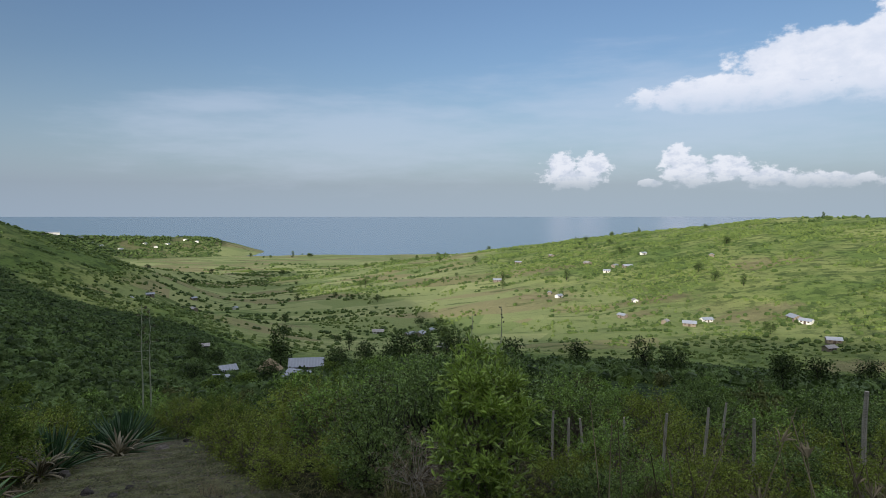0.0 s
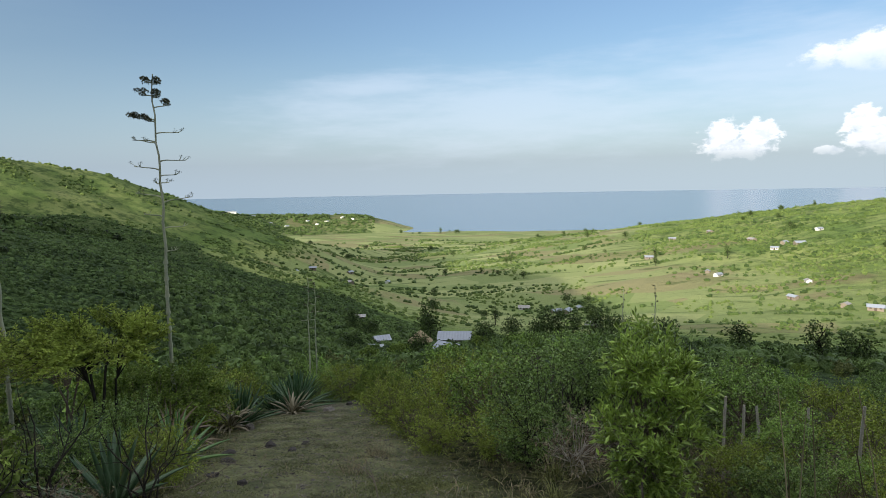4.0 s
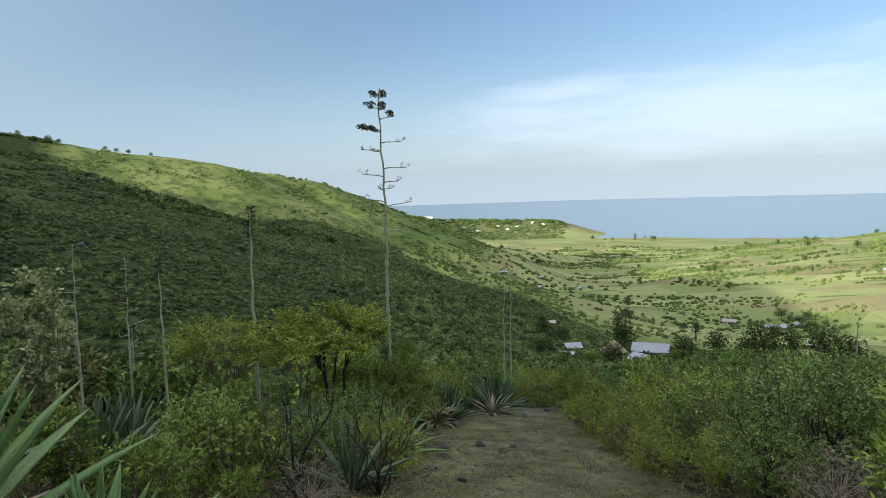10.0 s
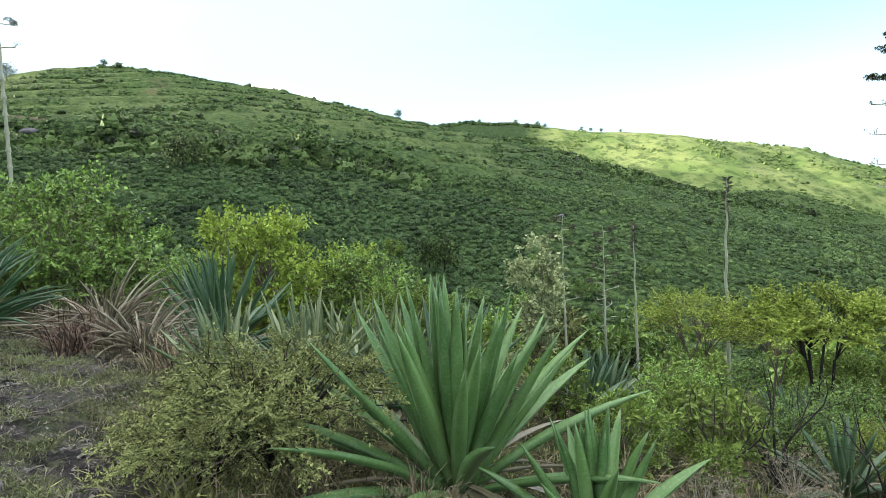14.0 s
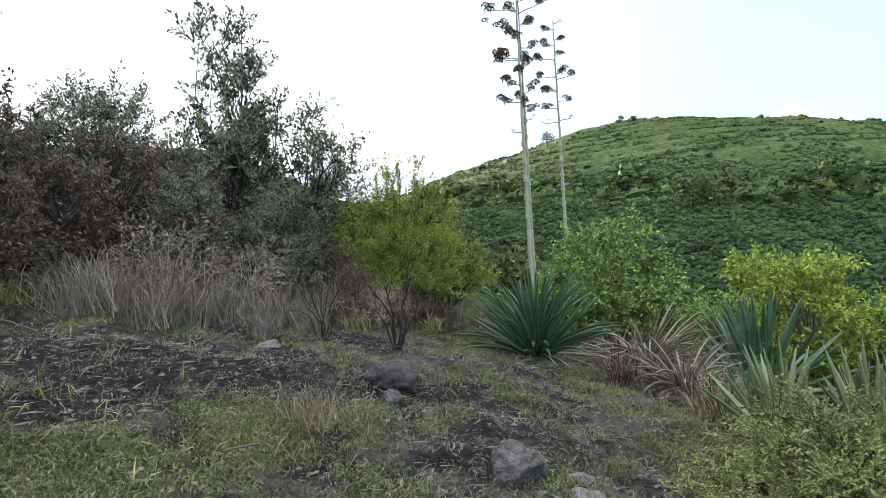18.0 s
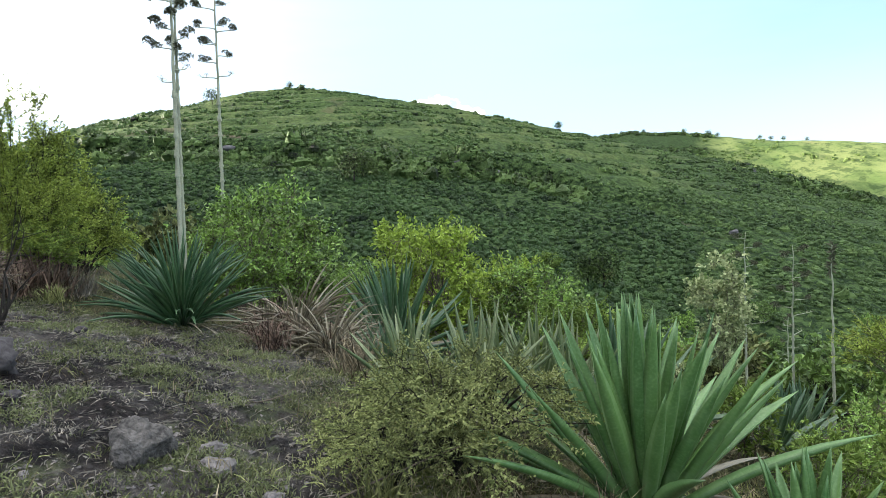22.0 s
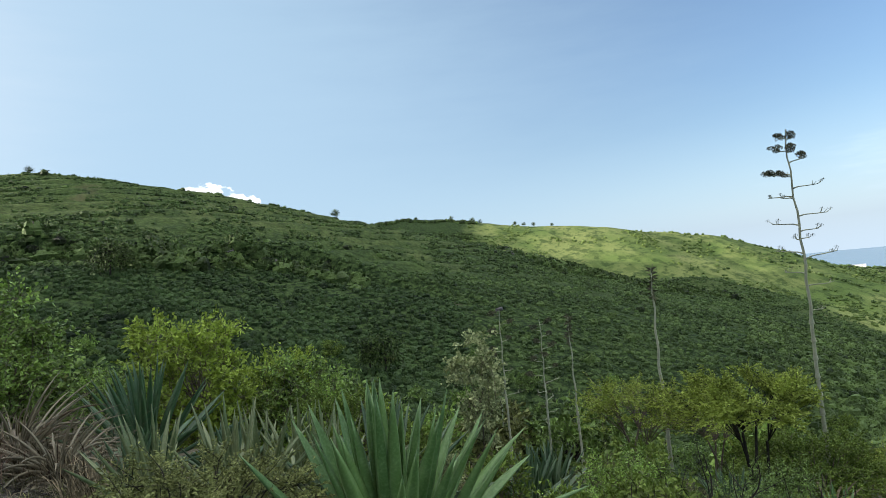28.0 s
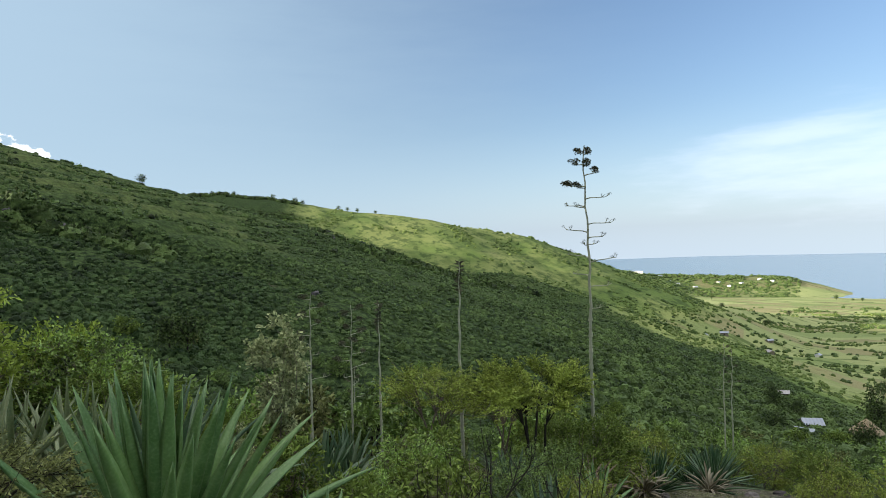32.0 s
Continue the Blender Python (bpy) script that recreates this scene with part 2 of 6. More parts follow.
HEADLAND = [(42, 1250, -52), (36, 1350, -50), (33, 1345, -50), (30, 1400, -62), (24, 1400, -65), (20.5, 1380, -69)]
LAKE = -98.5


def bumps(x, y, size, seed=0.0):
    """Cheap smooth unevenness of about -1 to 1, from crossed waves."""
    u, v = x / size + seed, y / size - seed * 0.7
    w = np.sin(u * 1.7 + 1.3 * np.sin(v * 1.1)) + np.sin(v * 2.1 + 1.7 * np.sin(u * 0.9 + 2)) + 0.5 * np.sin(3.7 * u - 2.9 * v + seed)
    return w / 2.5


def height(x, y):
    """The ground's height anywhere."""
    x, y = np.asarray(x, float), np.asarray(y, float)
    r = np.hypot(x, y)
    ax = np.abs(x)
    near = np.interp(y, [-300, -60, 0, 28, 130, 260, 600], [75, 17.4, 0, -8.1, -30.5, -57, -140])
    near = near + 0.04 * np.clip(x, -200, 60) - np.where(ax < 15, 0.0036 * ax * ax, 0.81 + 0.108 * (ax - 15))
    floor = np.interp(y, [-800, 0, 200, 300, 500, 800, 1230, 1290, 1500, 5000], [-20, -42, -52, -62, -75, -88, -98, -101, -110, -140])
    floor = floor + 1.6 * bumps(x, y, 70) * np.clip(r / 200, 0, 1)
    h = smooth_max(near, floor, 5.0)
    for line, slope, k in ((DARK_HILL, 0.34, 8), (SHADE_HILL, 0.66, 8), (SPUR, 0.36, 8), (SHADE_UPLAND, 0.4, 6), (FAR_SHADE_UPLAND, 0.45, 6), (GOLD_HILL, 0.42, 8), (RIGHT_HILL, 0.145, 12), (HEADLAND, 0.3, 6)):
        h = smooth_max(h, ridge(x, y, line, slope), k)
    # old terraces and a low scarp across the shaded hill
    yaw = np.degrees(np.arctan2(-x, y))
    on_hill = np.clip((yaw - 58) / 8, 0, 1) * np.clip((132 - yaw) / 8, 0, 1) * np.clip((340 - r) / 30, 0, 1)
    past = r - np.interp(yaw, [a for a, _ in SCARP], [d for _, d in SCARP]) - 2.5 * bumps(x, y, 9, 2.5)
    h = h + on_hill * 2.3 * np.tanh(past / 1.6) * np.exp(-np.abs(past) / 26) * (0.75 + 0.5 * bumps(x, y, 16, 6.0))
    h = h + on_hill * np.clip(past / 12, 0, 1) * (0.55 + 0.35 * bumps(x, y, 30, 9.0)) * np.sin(2 * np.pi * (h / 3.3 + 0.55 * bumps(x, y, 45, 5.5)))
    far = np.clip((r - 60) / 200, 0, 1)
    h = h + far * (1.6 * bumps(x, y, 38, 3.1) + 0.7 * bumps(x, y, 13, 7.7)) * np.where(h < LAKE + 8, 0.25, 1)
    h = h + 0.06 * bumps(x, y, 1.9, 1.1) * np.clip(r / 3, 0, 1) + (0.04 * bumps(x, y, 0.55, 5.0) + 0.035 * bumps(x, y, 0.21, 9.0)) * np.clip(2 - r / 14, 0, 1)
    return h


def ground_z(x, y):
    return float(height(x, y))


def mesh_of(name, verts, faces, mat=None, smooth=False):
    me = bpy.data.meshes.new(name)
    me.from_pydata([tuple(v) for v in np.asarray(verts).tolist()], [], [tuple(f) for f in (faces.tolist() if isinstance(faces, np.ndarray) else faces)])
    if mat:
        me.materials.append(mat)
    if smooth:
        me.shade_smooth()
    return me


def land():
    # close rings and spokes where the land is seen, wide ones behind
    rr = np.concatenate([np.geomspace(0.35, 90, 225), np.arange(91.8, 320, 1.85), np.arange(321, 720, 4.6), np.geomspace(725, 4900, 62)])
    aa = np.radians(np.concatenate([np.arange(-40, 156, 0.31), np.linspace(157, 319, 48)]))
    n_r, n_a = len(rr), len(aa)
    R, A = np.meshgrid(rr, aa, indexing="ij")
    X, Y = (-np.sin(A) * R).ravel(), (np.cos(A) * R).ravel()
    V = np.vstack([[0, 0, ground_z(0, 0)], np.stack([X, Y, height(X, Y)], -1)])
    i, j = np.meshgrid(np.arange(n_r - 1), np.arange(n_a), indexing="ij")
    a = 1 + i * n_a + j
    b = 1 + i * n_a + (j + 1) % n_a
    q = np.stack([a, b, b + n_a, a + n_a], -1).reshape(-1, 4).tolist()
    q += [[0, 1 + (k + 1) % n_a, 1 + k] for k in range(n_a)]
    return mesh_of("ground", V, q, MAT_LAND, True)


PATH = [(0.4, -1.5, 1.6), (-1.6, 3.5, 1.3), (-4.6, 9.0, 1.65), (-7.3, 15.0, 1.5), (-9.4, 20.0, 1.35), (-11.0, 24.5, 1.0)]
BANK = [(-1.6, -2.8, 1.6), (-2.8, -4.0, 1.8), (-4.6, -4.6, 1.5)]
CLEARING = [(-1.0, 0.2, 1.6), (-3.2, -2.6, 2.2), (-6.0, -3.2, 2.1), (-8.4, -2.2, 1.0)]


def openness(x, y):
    """1 on the trodden track and clearing, 0 well off it."""
    x, y = np.asarray(x, float), np.asarray(y, float)
    best = np.full(np.shape(x), -9.0)
    for line in (PATH, CLEARING, BANK):
        for (ax, ay, aw), (bx, by, bw) in zip(line, line[1:]):
            dx, dy = bx - ax, by - ay
            s = np.clip(((x - ax) * dx + (y - ay) * dy) / (dx * dx + dy * dy), 0, 1)
            best = np.maximum(best, aw + s * (bw - aw) - np.hypot(x - ax - s * dx, y - ay - s * dy))
    return np.clip((best + 0.25 * bumps(x, y, 0.9, 2.0)) / 0.8 + 0.5, 0, 1)


DARK_PATCHES = [(-3.2, -4.5, 0.8), (-2.9, -3.9, 0.45), (-4.9, -4.3, 0.5), (-4.75, -3.25, 0.3), (-4.05, -3.85, 0.6), (-3.35, -4.05, 0.4), (-4.1, -4.6, 0.6), (-5.05, -3.0, 0.45), (-5.3, -2.6, 0.3), (-6.2, -4.2, 0.5), (-3.0, -3.3, 0.3), (-6.9, -2.6, 0.4), (-4.6, -2.2, 0.25)]
LUSH = [(-3.65, -3.35, 0.4), (-3.3, -3.1, 0.35), (-2.3, -3.3, 0.5), (-3.2, -0.6, 0.5), (-2.6, 5.0, 0.6), (-2.1, 6.6, 0.5), (-4.2, -0.1, 0.6)]


PLOUGHED = [(136, 275, 15), (150, 282, 11), (128, 190, 12), (140, 186, 10), (112, 330, 16), (60, 372, 16), (96, 300, 9), (-100, 322, 24), (-128, 310, 18), (-150, 300, 16), (-232, 232, 14), (200, 380, 22), (70, 455, 22), (-172, 350, 14)]


def patches(x, y, spots):
    """1 inside ragged round patches, 0 outside."""
    best = np.full(np.shape(x), -9.0)
    for a, b, w in spots:
        best = np.maximum(best, 1 - np.hypot((x - a) * 0.8, y - b) / w)
    return np.clip((best + 0.35 * bumps(x, y, 0.25, 3.0)) / 0.35, 0, 1)


def land_material():
    m, n, l, b = material("land")
    co = n.new("ShaderNodeTexCoord").outputs["Object"]

    def tex(scale, detail=4, stretch=(1, 1, 1), rough=0.6):
        mp, t = n.new("ShaderNodeMapping"), n.new("ShaderNodeTexNoise")
        mp.inputs["Scale"].default_value = stretch
        t.inputs["Scale"].default_value, t.inputs["Detail"].default_value, t.inputs["Roughness"].default_value = scale, detail, rough
        l.new(co, mp.inputs["Vector"]), l.new(mp.outputs[0], t.inputs["Vector"])
        return t.outputs["Fac"]

    def step(v, lo, hi, to=(0.0, 1.0)):
        r = n.new("ShaderNodeMapRange")
        r.interpolation_type = "SMOOTHSTEP"
        r.inputs["From Min"].default_value, r.inputs["From Max"].default_value = lo, hi
        r.inputs["To Min"].default_value, r.inputs["To Max"].default_value = to
        l.new(v, r.inputs["Value"])
        return r.outputs[0]

    def mix(a, c, f):
        k = n.new("ShaderNodeMix")
        k.data_type = "RGBA"
        for key, v in (("A", a), ("B", c)):
            if isinstance(v, tuple):
                k.inputs[key].default_value = (*v, 1)
            else:
                l.new(v, k.inputs[key])
        if isinstance(f, float):
            k.inputs["Factor"].default_value = f
        else:
            l.new(f, k.inputs["Factor"])
        return k.outputs["Result"]

    def attr(name):
        t = n.new("ShaderNodeAttribute")
        t.attribute_name = name
        return t.outputs["Fac"]

    def times(a, c):
        k = n.new("ShaderNodeMath")
        k.operation = "MULTIPLY"
        l.new(a, k.inputs[0])
        if isinstance(c, float):
            k.inputs[1].default_value = c
        else:
            l.new(c, k.inputs[1])
        return k.outputs[0]

    # pasture: two greens, drier knolls, scattered low scrub
    grass = mix((0.13, 0.19, 0.05), (0.245, 0.28, 0.095), step(tex(0.022, 5), 0.36, 0.62))
    grass = mix(grass, (0.31, 0.28, 0.13), step(tex(0.02, 6), 0.60, 0.76, (0.0, 0.55)))
    grass = mix(grass, (0.075, 0.115, 0.03), step(tex(0.045, 6, (1, 2.0, 1), 0.65), 0.50, 0.62, (0.0, 0.6)))
    grass = mix(grass, (0.045, 0.075, 0.022), step(tex(0.13, 7, rough=0.75), 0.49, 0.58, (0.0, 0.75)))
    # tilled plots on the flat, long and narrow
    cells = n.new("ShaderNodeTexVoronoi")
    mp = n.new("ShaderNodeMapping")
    mp.inputs["Scale"].default_value = (0.017, 0.042, 0.0)
    mp.inputs["Rotation"].default_value = (0, 0, 0.15)
    l.new(co, mp.inputs["Vector"]), l.new(mp.outputs[0], cells.inputs["Vector"])
    cells.inputs["Scale"].default_value = 1.0
    sep = n.new("ShaderNodeSeparateColor")
    l.new(cells.outputs["Color"], sep.inputs[0])
    plots = mix((0.175, 0.225, 0.08), (0.30, 0.325, 0.14), sep.outputs[0])
    plots = mix(plots, (0.24, 0.19, 0.11), step(sep.outputs[1], 0.70, 0.76, (0.0, 0.6)))
    plots = mix(plots, (0.055, 0.09, 0.025), step(tex(0.06, 7, (0.3, 1.8, 1), 0.7), 0.54, 0.62, (0.0, 0.7)))
    far = mix(grass, plots, attr("tilled"))
    far = mix(far, mix((0.19, 0.15, 0.09), (0.29, 0.24, 0.14), step(tex(0.09, 5), 0.4, 0.62)), times(attr("ploughed"), 0.6))
    # scrub floor on the near and shaded slopes, its dark tone holding their shade too
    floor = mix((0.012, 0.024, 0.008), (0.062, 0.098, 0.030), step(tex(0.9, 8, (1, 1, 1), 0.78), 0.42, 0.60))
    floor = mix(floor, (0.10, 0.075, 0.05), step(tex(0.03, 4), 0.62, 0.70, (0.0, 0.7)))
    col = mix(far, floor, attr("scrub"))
    # close by: dark soil, litter and dry straw
    soil = mix((0.016, 0.0145, 0.0145), (0.090, 0.082, 0.077), step(tex(1.6, 7, rough=0.75), 0.40, 0.62))
    soil = mix(soil, mix((0.155, 0.172, 0.078), (0.29, 0.30, 0.155), step(tex(2.2, 6, rough=0.7), 0.38, 0.66)), times(attr("sandy"), 0.9))
    soil = mix(soil, (0.24, 0.225, 0.195), step(tex(13.0, 5, rough=0.75), 0.58, 0.70, (0.0, 0.8)))
    soil = mix(soil, (0.035, 0.030, 0.026), step(tex(7.0, 4, rough=0.7), 0.58, 0.70, (0.0, 0.75)))
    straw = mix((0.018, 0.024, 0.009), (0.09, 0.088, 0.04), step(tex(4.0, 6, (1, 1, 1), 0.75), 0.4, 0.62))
    soil = mix(soil, (0.115, 0.128, 0.072), step(tex(3.1, 6, rough=0.75), 0.50, 0.62, (0.0, 0.7)))
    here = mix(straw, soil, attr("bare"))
    here = mix(here, (0.06, 0.08, 0.028), step(tex(0.9, 5), 0.57, 0.70, (0.0, 0.6)))
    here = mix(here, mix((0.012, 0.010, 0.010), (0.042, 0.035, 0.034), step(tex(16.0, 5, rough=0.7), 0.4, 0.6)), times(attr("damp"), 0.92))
    here = mix(here, mix((0.035, 0.055, 0.014), (0.12, 0.15, 0.045), step(tex(18.0, 5, rough=0.7), 0.4, 0.6)), times(attr("lush"), 0.75))
    col = mix(col, here, attr("close"))
    l.new(col, b.inputs["Base Color"])
    b.inputs["Roughness"].default_value, b.inputs["Specular IOR Level"].default_value = 0.95, 0.08
    bp = n.new("ShaderNodeBump")
    bp.inputs["Strength"].default_value, bp.inputs["Distance"].default_value = 1.0, 0.16
    l.new(tex(9.0, 8, rough=0.75), bp.inputs["Height"])
    bq = n.new("ShaderNodeBump")
    bq.inputs["Strength"].default_value, bq.inputs["Distance"].default_value = 0.8, 1.2
    l.new(tex(0.35, 5, rough=0.65), bq.inputs["Height"]), l.new(bp.outputs[0], bq.inputs["Normal"])
    l.new(bq.outputs[0], b.inputs["Normal"])
    return m


def scrub_in_shade(x, y):
    """1 on the bushy near slopes and the shaded hill, whose shade it paints in, 0 on the open pasture."""
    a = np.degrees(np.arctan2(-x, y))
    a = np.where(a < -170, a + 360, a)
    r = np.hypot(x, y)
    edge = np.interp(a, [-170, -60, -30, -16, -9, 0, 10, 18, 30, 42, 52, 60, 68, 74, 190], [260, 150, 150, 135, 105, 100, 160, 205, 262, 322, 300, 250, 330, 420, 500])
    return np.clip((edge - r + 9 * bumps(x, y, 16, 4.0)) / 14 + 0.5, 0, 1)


def grassy(x, y):
    """1 on the open grassy top of the shaded hill, above the scarp."""
    a, d = np.degrees(np.arctan2(-x, y)), np.hypot(x, y)
    edge = np.interp(a, [q for q, _ in SCARP], [q for _, q in SCARP])
    return np.clip((d - edge - 4 + 6 * bumps(x, y, 14, 7.0)) / 14, 0, 1) * np.clip((a - 60) / 8, 0, 1) * np.clip((133 - a) / 6, 0, 1) * np.clip((420 - d) / 40, 0, 1)


def land_tags(me):
    co = np.empty(len(me.vertices) * 3)
    me.vertices.foreach_get("co", co)
    x, y, z = co.reshape(-1, 3).T
    r = np.hypot(x, y)
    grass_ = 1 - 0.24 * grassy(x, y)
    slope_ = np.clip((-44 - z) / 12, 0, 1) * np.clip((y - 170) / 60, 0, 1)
    # scrub also paints shade over the far plateau beside the sunlit hill
    for name, val in (("bare", openness(x, y)), ("close", np.clip((34 - r) / 16, 0, 1)), ("scrub", grass_ * np.maximum(np.maximum(scrub_in_shade(x, y) * (1 - 0.15 * np.clip((r - 140) / 40, 0, 1) * np.clip((63 - np.degrees(np.arctan2(-x, y))) / 6, 0, 1) * np.clip((np.degrees(np.arctan2(-x, y)) - 28) / 6, 0, 1)), 0.5 * ((r > 1200) & (x < -440))), np.maximum(0.28, np.clip((np.degrees(np.arctan2(-x, y)) - 60.5 + 0.6 * bumps(x, y, 12, 8.0)) / 2.5, 0, 1)) * np.clip((-x - 150) / 80, 0, 1) * np.clip((z + 45) / 15, 0, 1))), ("tilled", slope_), ("sandy", np.clip((y - 1.5) / 3, 0, 1)), ("damp", patches(x, y, DARK_PATCHES)), ("lush", patches(x, y, LUSH)), ("ploughed", patches(x * 0.7, y, [(a * 0.7, b, w * 0.75) for a, b, w in PLOUGHED]))):
        me.attributes.new(name, "FLOAT", "POINT").data.foreach_set("value", val.astype(np.float32))
    return me


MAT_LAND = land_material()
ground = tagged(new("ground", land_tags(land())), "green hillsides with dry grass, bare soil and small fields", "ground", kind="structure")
MAT_WATER, n_, l_, b_ = material("lake_water")
b_.inputs["Base Color"].default_value, b_.inputs["Roughness"].default_value = (0.045, 0.105, 0.18, 1), 0.18
wv, wb, wm = n_.new("ShaderNodeTexNoise"), n_.new("ShaderNodeBump"), n_.new("ShaderNodeMapping")
wm.inputs["Scale"].default_value = (0.012, 0.05, 1)
wv.inputs["Scale"].default_value, wv.inputs["Detail"].default_value = 1.0, 8
l_.new(n_.new("ShaderNodeTexCoord").outputs["Object"], wm.inputs["Vector"]), l_.new(wm.outputs[0], wv.inputs["Vector"])
wb.inputs["Strength"].default_value, wb.inputs["Distance"].default_value = 0.25, 1.0
l_.new(wv.outputs["Fac"], wb.inputs["Height"]), l_.new(wb.outputs[0], b_.inputs["Normal"])
lake = tagged(new("water", mesh_of("water", [(-4900, 700, LAKE), (4900, 700, LAKE), (4900, 4900, LAKE), (-4900, 4900, LAKE)], [(0, 1, 2, 3)], MAT_WATER)), "calm blue lake stretching to the horizon", "lake", kind="structure")

# ---- building blocks for plants, stones and houses ----
rng = np.random.default_rng(7)


def part(name, me, parent, label=""):
    ob = new(name, me)
    ob.parent = parent
    if label:
        tagged(ob, label)
    return ob


def thing(name, x, y, label, category, turn=0.0, group="", sink=0.0, size=1.0):
    """An empty at the thing's foot on the ground."""
    ob = tagged(new(name), label, category, group)
    ob.empty_display_size = 0.2
    ob.matrix_world = pose(x, y, ground_z(x, y) - sink, 0, 0, turn) @ Matrix.Diagonal((size, size, size, 1))
    return ob


def place(x, y, turn=0.0, size=1.0, sink=0.0):
    return pose(x, y, ground_z(x, y) - sink, 0, 0, turn)


class Soup:
    """Vertices and faces gathered for one mesh."""

    def __init__(self):
        self.v, self.f, self.n = [], [], 0

    def add(self, verts, faces):
        verts = np.asarray(verts, float).reshape(-1, 3)
        self.v.append(verts)
        self.f.extend((np.asarray(faces) + self.n).tolist())
        self.n += len(verts)

    def mesh(self, name, mat, smooth=False):
        return mesh_of(name, np.vstack(self.v), self.f, mat, smooth)


def unit(v):
    return v / np.maximum(np.linalg.norm(v, axis=-1, keepdims=True), 1e-9)


def tube(soup, pts, radii, sides=5):
    """A tapered, bent branch."""
    pts, radii = np.asarray(pts, float), np.asarray(radii, float)
    t = unit(np.gradient(pts, axis=0))
    a = unit(np.cross(t, [0.31, 0.95, 0.05]))
    b = np.cross(t, a)
    w = np.linspace(0, 2 * np.pi, sides, endpoint=False)
    v = pts[:, None] + radii[:, None, None] * (np.cos(w)[None, :, None] * a[:, None] + np.sin(w)[None, :, None] * b[:, None])
    k = len(pts)
    f = [[i * sides + j, i * sides + (j + 1) % sides, (i + 1) * sides + (j + 1) % sides, (i + 1) * sides + j] for i in range(k - 1) for j in range(sides)]
    soup.add(v.reshape(-1, 3), f)
    soup.add(v[-1], [list(range(sides))])


def leaves(soup, base, way, length, width, droop=0.15):
    """Many leaves at once: each a folded lance of four corners."""
    n = len(base)
    way = unit(way)
    side = unit(np.cross(way, rng.normal(size=(n, 3))))
    up = np.cross(side, way)
    L = (np.asarray(length) * np.ones(n))[:, None]
    W = (np.asarray(width) * np.ones(n))[:, None]
    mid = base + way * L * 0.45 + up * L * 0.06
    tip = base + way * L - up * L * droop * 0.3 - np.array([0, 0, 1]) * L * droop
    v = np.stack([base, mid + side * W * 0.5, tip, mid - side * W * 0.5], 1).reshape(-1, 3)
    soup.add(v, np.arange(4 * n).reshape(n, 4))


def bent(a, b, sag, k=5):
    """A curved line from a to b, pushed sideways a little."""
    a, b = np.asarray(a, float), np.asarray(b, float)
    s = np.linspace(0, 1, k)[:, None]
    off = rng.normal(size=3) * sag
    return a + (b - a) * s + off * np.sin(s * np.pi) + rng.normal(size=(k, 3)) * sag * 0.15 * s


